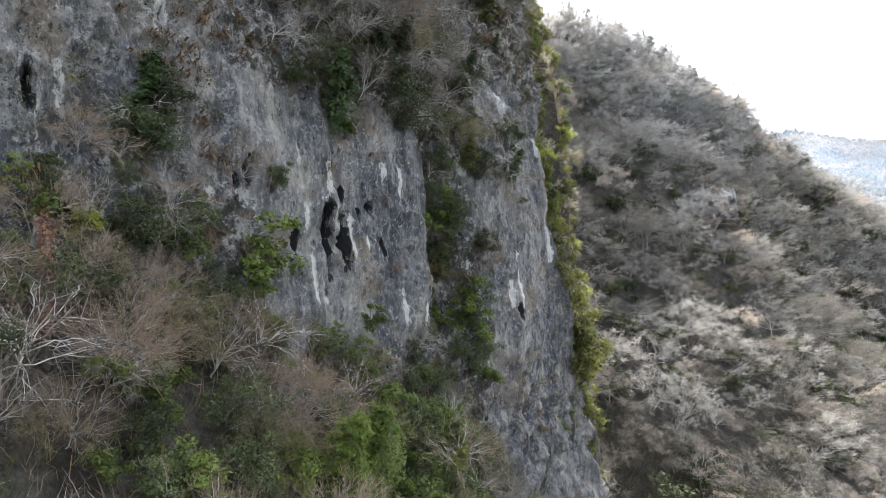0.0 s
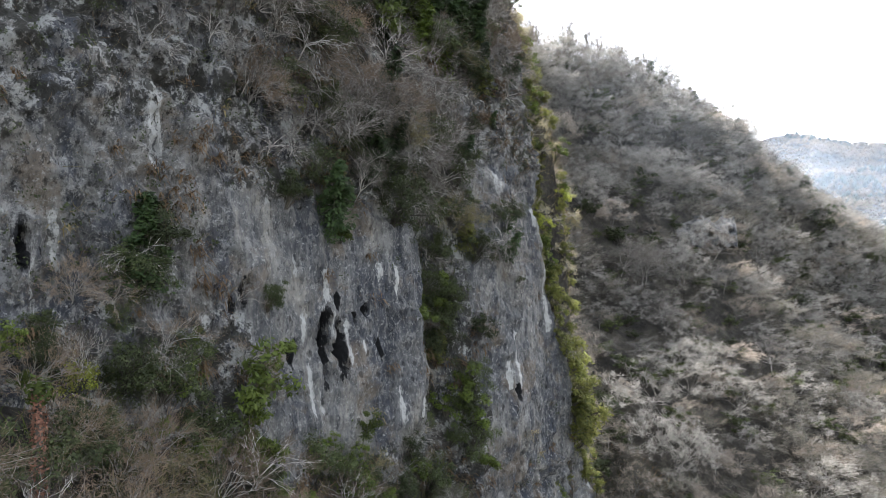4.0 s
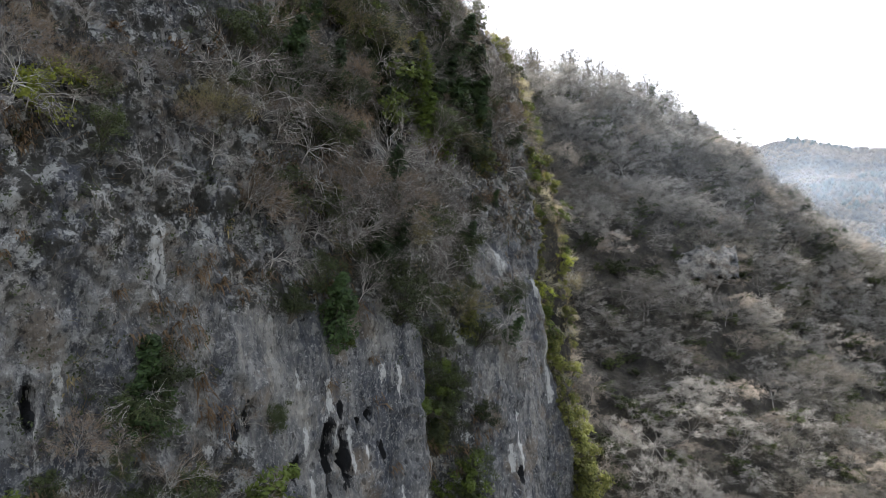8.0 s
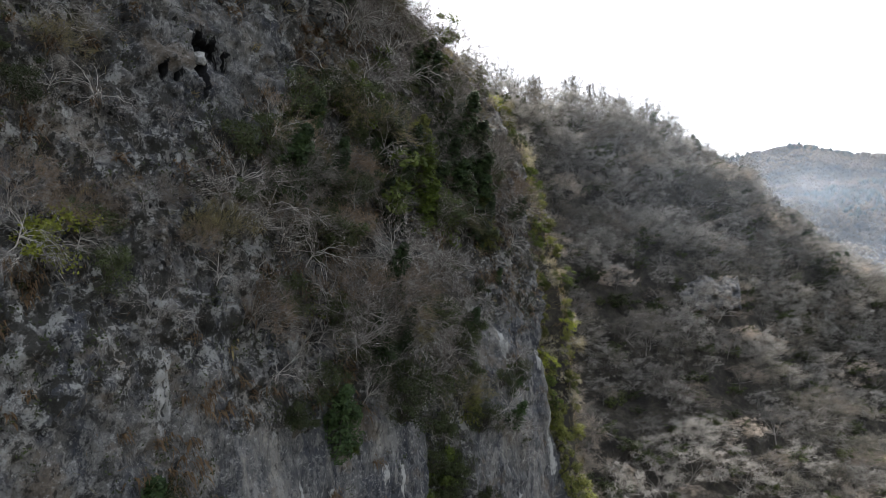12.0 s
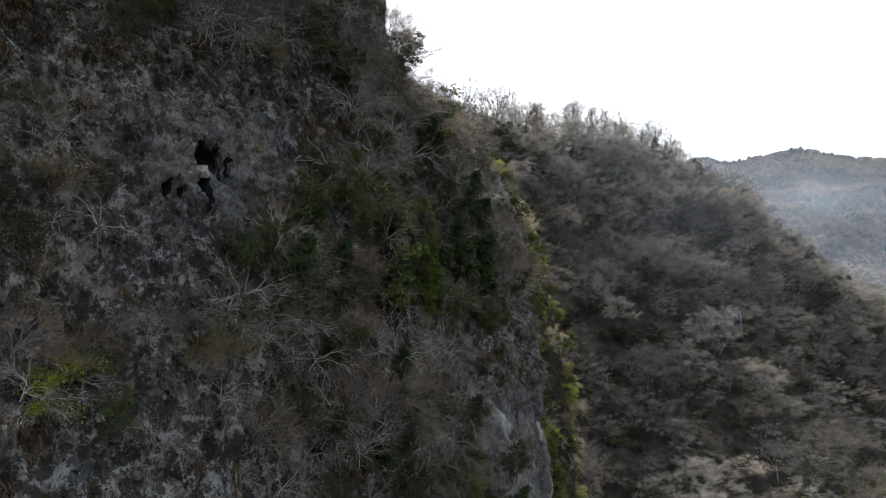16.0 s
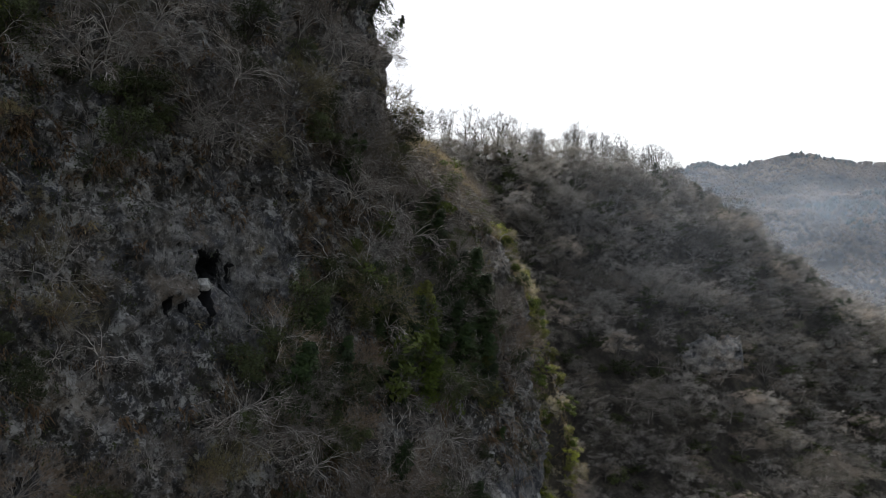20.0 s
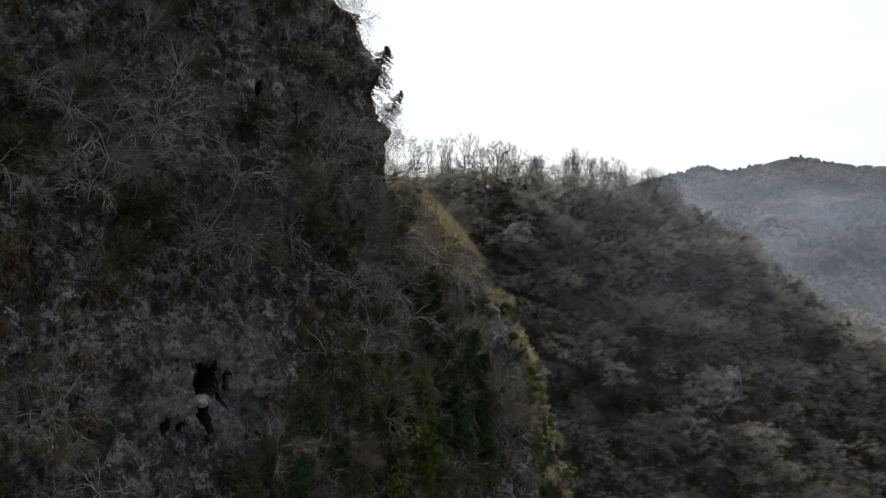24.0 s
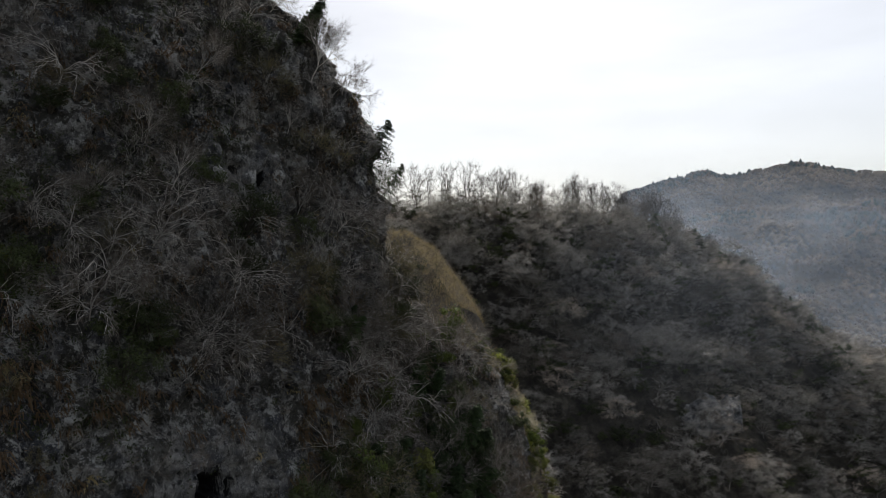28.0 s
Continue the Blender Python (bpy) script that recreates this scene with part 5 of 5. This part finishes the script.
def wall_roots(count, seed, chance):
    rng = np.random.default_rng(seed)
    z = rng.uniform(44, 130, count)
    s = -32 + (np.interp(z, EDGE_Z, EDGE_S) + 34) * rng.random(count)
    ok = rng.random(count) < chance(s, z)
    return wall_point(s[ok], z[ok], 0.05)


def wooded(s, z):
    return np.clip(0.45 + 0.9 * fbm(s / 4, z / 4, 95, 3), 0, 1) * (1 - bare(s, z)) * (1 - smooth_face(s, z)) * np.where((z > 78) | (s < -14), 1, 0.5)


for name, label, mat, count, seed in (("cliff_brush", "fine grey twigs of shrubs on the rock", TWIG_GREY, 12000, 71), ("cliff_brush", "brown withered stems on the rock", RUST_FERN, 8000, 72), ("cliff_brush", "olive stems on the rock", TWIG_OLIVE, 12000, 73)):
    brush(name, label, mat, wall_roots(count, seed, wooded), np.array([OUT[0], OUT[1], 0.25]), 0.95, 0.011, seed, 0.5)


# ---- single things ----
def boulder(s, z, size, label):
    """A pale weathered block lodged in a hollow of the cliff."""
    rng = np.random.default_rng(5)
    bm = bmesh.new()
    bmesh.ops.create_icosphere(bm, subdivisions=2, radius=size)
    for v in bm.verts:
        v.co = v.co * (1 + 0.5 * noise.noise(v.co * 1.4 / size) + 0.25 * noise.noise(v.co * 3 / size))
        v.co.z *= 0.9
    me = bpy.data.meshes.new("boulder")
    bm.to_mesh(me)
    bm.free()
    me.materials.append(PALE_ROCK)
    ob = tagged(new("boulder", me), label, "boulder")
    p = wall_point(s, z, 0.0)
    ob.location = [float(p[0] + OUT[0] * 2.1), float(p[1] + OUT[1] * 2.1), float(p[2])]


def pale_rock():
    m, n, l, sh = material("pale_limestone")
    at = n.new("ShaderNodeTexCoord").outputs["Object"]
    l.new(ramp(n, l, noise_node(n, l, at, 3.0, 8, 0.7), [(0.35, (0.22, 0.215, 0.20)), (0.6, (0.56, 0.55, 0.52))]), sh.inputs["Base Color"])
    sh.inputs["Roughness"].default_value = 0.9
    bump(n, l, sh, noise_node(n, l, at, 6.0, 8, 0.7), 0.8, 0.15)
    return m


PALE_ROCK = pale_rock()
boulder(-15.1, 91.7, 0.42, "pale limestone block lodged in a dark hollow")


def outcrop(x, y, z, wide, tall, turn):
    """A small grey crag that stands out of the wooded hillside."""
    u, v = np.meshgrid(np.linspace(-1, 1, 70), np.linspace(0, 1, 40))
    lumps = fbm(u * 5, v * 3, 171, 5)
    edge = np.clip((1 - np.abs(u)) * 2.2 + 0.3 * fbm(u * 6, v * 4, 173, 3), 0, 1) * np.clip((1 - v) * 3 + 0.3 * fbm(u * 6, v * 4, 174, 3), 0, 1)
    out = (1.2 + 1.6 * lumps) * edge - 4.0 * (1 - edge) - 0.55 * tall * v
    p = np.stack([u * wide / 2, -out, (v - 0.4) * tall * (0.8 + 0.4 * fbm(u * 3, u * 0, 172, 3))], -1)
    back = p * np.array([1, 0, 1]) + np.array([0, 9.0, 0])
    n, cols = p.shape[0] * p.shape[1], p.shape[1]
    i = (np.arange(39)[:, None] * cols + np.arange(cols - 1)[None, :]).ravel()
    f = np.stack([i, i + 1, i + cols + 1, i + cols], -1)
    rim = np.concatenate([np.arange(cols), np.arange(1, 40) * cols + cols - 1, 39 * cols + np.arange(cols - 2, -1, -1), np.arange(38, 0, -1) * cols])
    nxt = np.roll(rim, -1)
    faces = np.concatenate([f, f[:, ::-1] + n, np.stack([rim, rim + n, nxt + n, nxt], -1)])
    me = mesh_of("crag", np.concatenate([p.reshape(-1, 3), back.reshape(-1, 3)]), faces, ROCK, True)
    me.attributes.new("clean", "FLOAT", "POINT").data.foreach_set("value", np.full(2 * n, 0.6, np.float32))
    ob = tagged(new("crag", me), "small grey limestone crag among hillside trees", "rock outcrop")
    ob.matrix_basis = pose(x, y, z, 0, 0, turn)


outcrop(54, 143.0, 70.0, 22, 8.5, -14)


def clad_trunk(s, o):
    """A standing trunk wrapped in reddish withered creeper, with a green tuft on top."""
    rng = np.random.default_rng(9)
    x, y = FOOT + s * ALONG + o * OUT
    z = float(ground_height(x, y))
    ob = thing("creeper_clad_trunk", "standing dead trunk wrapped in reddish withered creeper", "tree trunk")
    ob.location = (float(x), float(y), z - 0.2)
    tall = 62.2 - z
    part("trunk", mesh_of("trunk", *tubes([(UP * tall * k / 5, UP * tall * (k + 1) / 5, 0.16 - 0.01 * k, 0.15 - 0.01 * k) for k in range(5)], 8), BARK_DARK, True), ob)
    n = 900
    t, h = rng.uniform(0, 6.283, n), rng.uniform(0.2, 1.0, n) * tall
    d = np.stack([np.cos(t), np.sin(t), 0 * t], -1)
    tagged(part("creeper", mesh_of("creeper", *blades(rng, d * rng.uniform(0.14, 0.3, (n, 1)) + UP * h[:, None], d + UP * 0.2, 0.08), CREEPER), ob, "reddish brown withered creeper"), kind="stuff")
    n = 260
    d = rng.normal(0, 1, (n, 3))
    d /= np.linalg.norm(d, axis=1)[:, None]
    part("leaf_tuft", mesh_of("leaf_tuft", *blades(rng, d * rng.uniform(0.1, 0.6, (n, 1)) + UP * tall, d + UP * 0.5, 0.12), LEAF_MID), ob, "tuft of green leaves")


clad_trunk(-27.4, 4.1)


def haze_sheets():
    """Added translucent sheets for bluish haze and thin smoke over the valley between the hill and the far mountain.
    """
    m, n, l, sh = material("thin_haze_and_smoke")
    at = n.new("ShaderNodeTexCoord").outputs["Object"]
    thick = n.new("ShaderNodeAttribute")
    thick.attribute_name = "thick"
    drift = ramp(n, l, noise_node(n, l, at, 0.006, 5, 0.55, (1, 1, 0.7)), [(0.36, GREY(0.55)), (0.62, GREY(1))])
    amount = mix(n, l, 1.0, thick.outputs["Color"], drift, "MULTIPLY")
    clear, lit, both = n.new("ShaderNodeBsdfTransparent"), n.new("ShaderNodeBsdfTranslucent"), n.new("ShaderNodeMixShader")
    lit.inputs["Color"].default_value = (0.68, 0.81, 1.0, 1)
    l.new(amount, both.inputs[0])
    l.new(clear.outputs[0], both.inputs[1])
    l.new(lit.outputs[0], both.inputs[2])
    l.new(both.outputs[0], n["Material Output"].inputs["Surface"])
    ob = thing("valley_smoke", "added sheets of bluish haze and thin smoke over the valley", "smoke")
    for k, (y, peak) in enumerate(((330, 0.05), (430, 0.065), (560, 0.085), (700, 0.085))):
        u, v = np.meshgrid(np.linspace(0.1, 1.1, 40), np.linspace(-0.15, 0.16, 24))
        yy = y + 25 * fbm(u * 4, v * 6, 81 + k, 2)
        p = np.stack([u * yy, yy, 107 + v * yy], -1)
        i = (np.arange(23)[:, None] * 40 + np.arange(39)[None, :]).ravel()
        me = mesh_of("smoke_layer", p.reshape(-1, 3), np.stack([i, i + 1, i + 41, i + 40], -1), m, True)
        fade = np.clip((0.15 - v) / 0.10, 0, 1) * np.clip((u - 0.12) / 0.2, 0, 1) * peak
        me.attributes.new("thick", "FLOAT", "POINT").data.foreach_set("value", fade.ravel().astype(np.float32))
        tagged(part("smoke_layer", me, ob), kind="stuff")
    # one more added sheet before the hill: it brightens the slope as haze
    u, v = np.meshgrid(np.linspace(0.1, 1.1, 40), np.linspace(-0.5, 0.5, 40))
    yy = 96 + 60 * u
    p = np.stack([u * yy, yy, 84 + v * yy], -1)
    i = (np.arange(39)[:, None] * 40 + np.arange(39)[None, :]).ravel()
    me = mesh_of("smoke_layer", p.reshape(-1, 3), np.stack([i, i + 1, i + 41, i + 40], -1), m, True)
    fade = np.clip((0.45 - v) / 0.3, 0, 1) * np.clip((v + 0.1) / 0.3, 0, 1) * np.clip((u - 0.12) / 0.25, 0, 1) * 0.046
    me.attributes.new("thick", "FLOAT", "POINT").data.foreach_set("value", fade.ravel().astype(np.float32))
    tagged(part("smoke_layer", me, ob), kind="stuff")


haze_sheets()


def scrub():
    """The evergreen bushes past counting, joined in a few lots of differing tone."""
    heap = {}
    for i, (k, m) in enumerate(SCRUB):
        for child in MADE["dark", k].children:
            me = child.data
            v = np.empty(len(me.vertices) * 3, np.float32)
            me.vertices.foreach_get("co", v)
            f = np.empty(len(me.loops), np.int32)
            me.loops.foreach_get("vertex_index", f)
            a = np.array(m)
            vs, fs, at = heap.setdefault((me.materials[0], i % 5), ([], [], [0]))
            vs.append(v.reshape(-1, 3) @ a[:3, :3].T + a[:3, 3])
            fs.append(f.reshape(-1, 4) + at[0])
            at[0] += len(v) // 3
    for (mat, _), (vs, fs, _) in heap.items():
        tagged(new("evergreen_scrub", mesh_of("evergreen_scrub", np.concatenate(vs), np.concatenate(fs), mat)), "dark evergreen scrub on the slope and rock", "scrub", kind="stuff")


scrub()
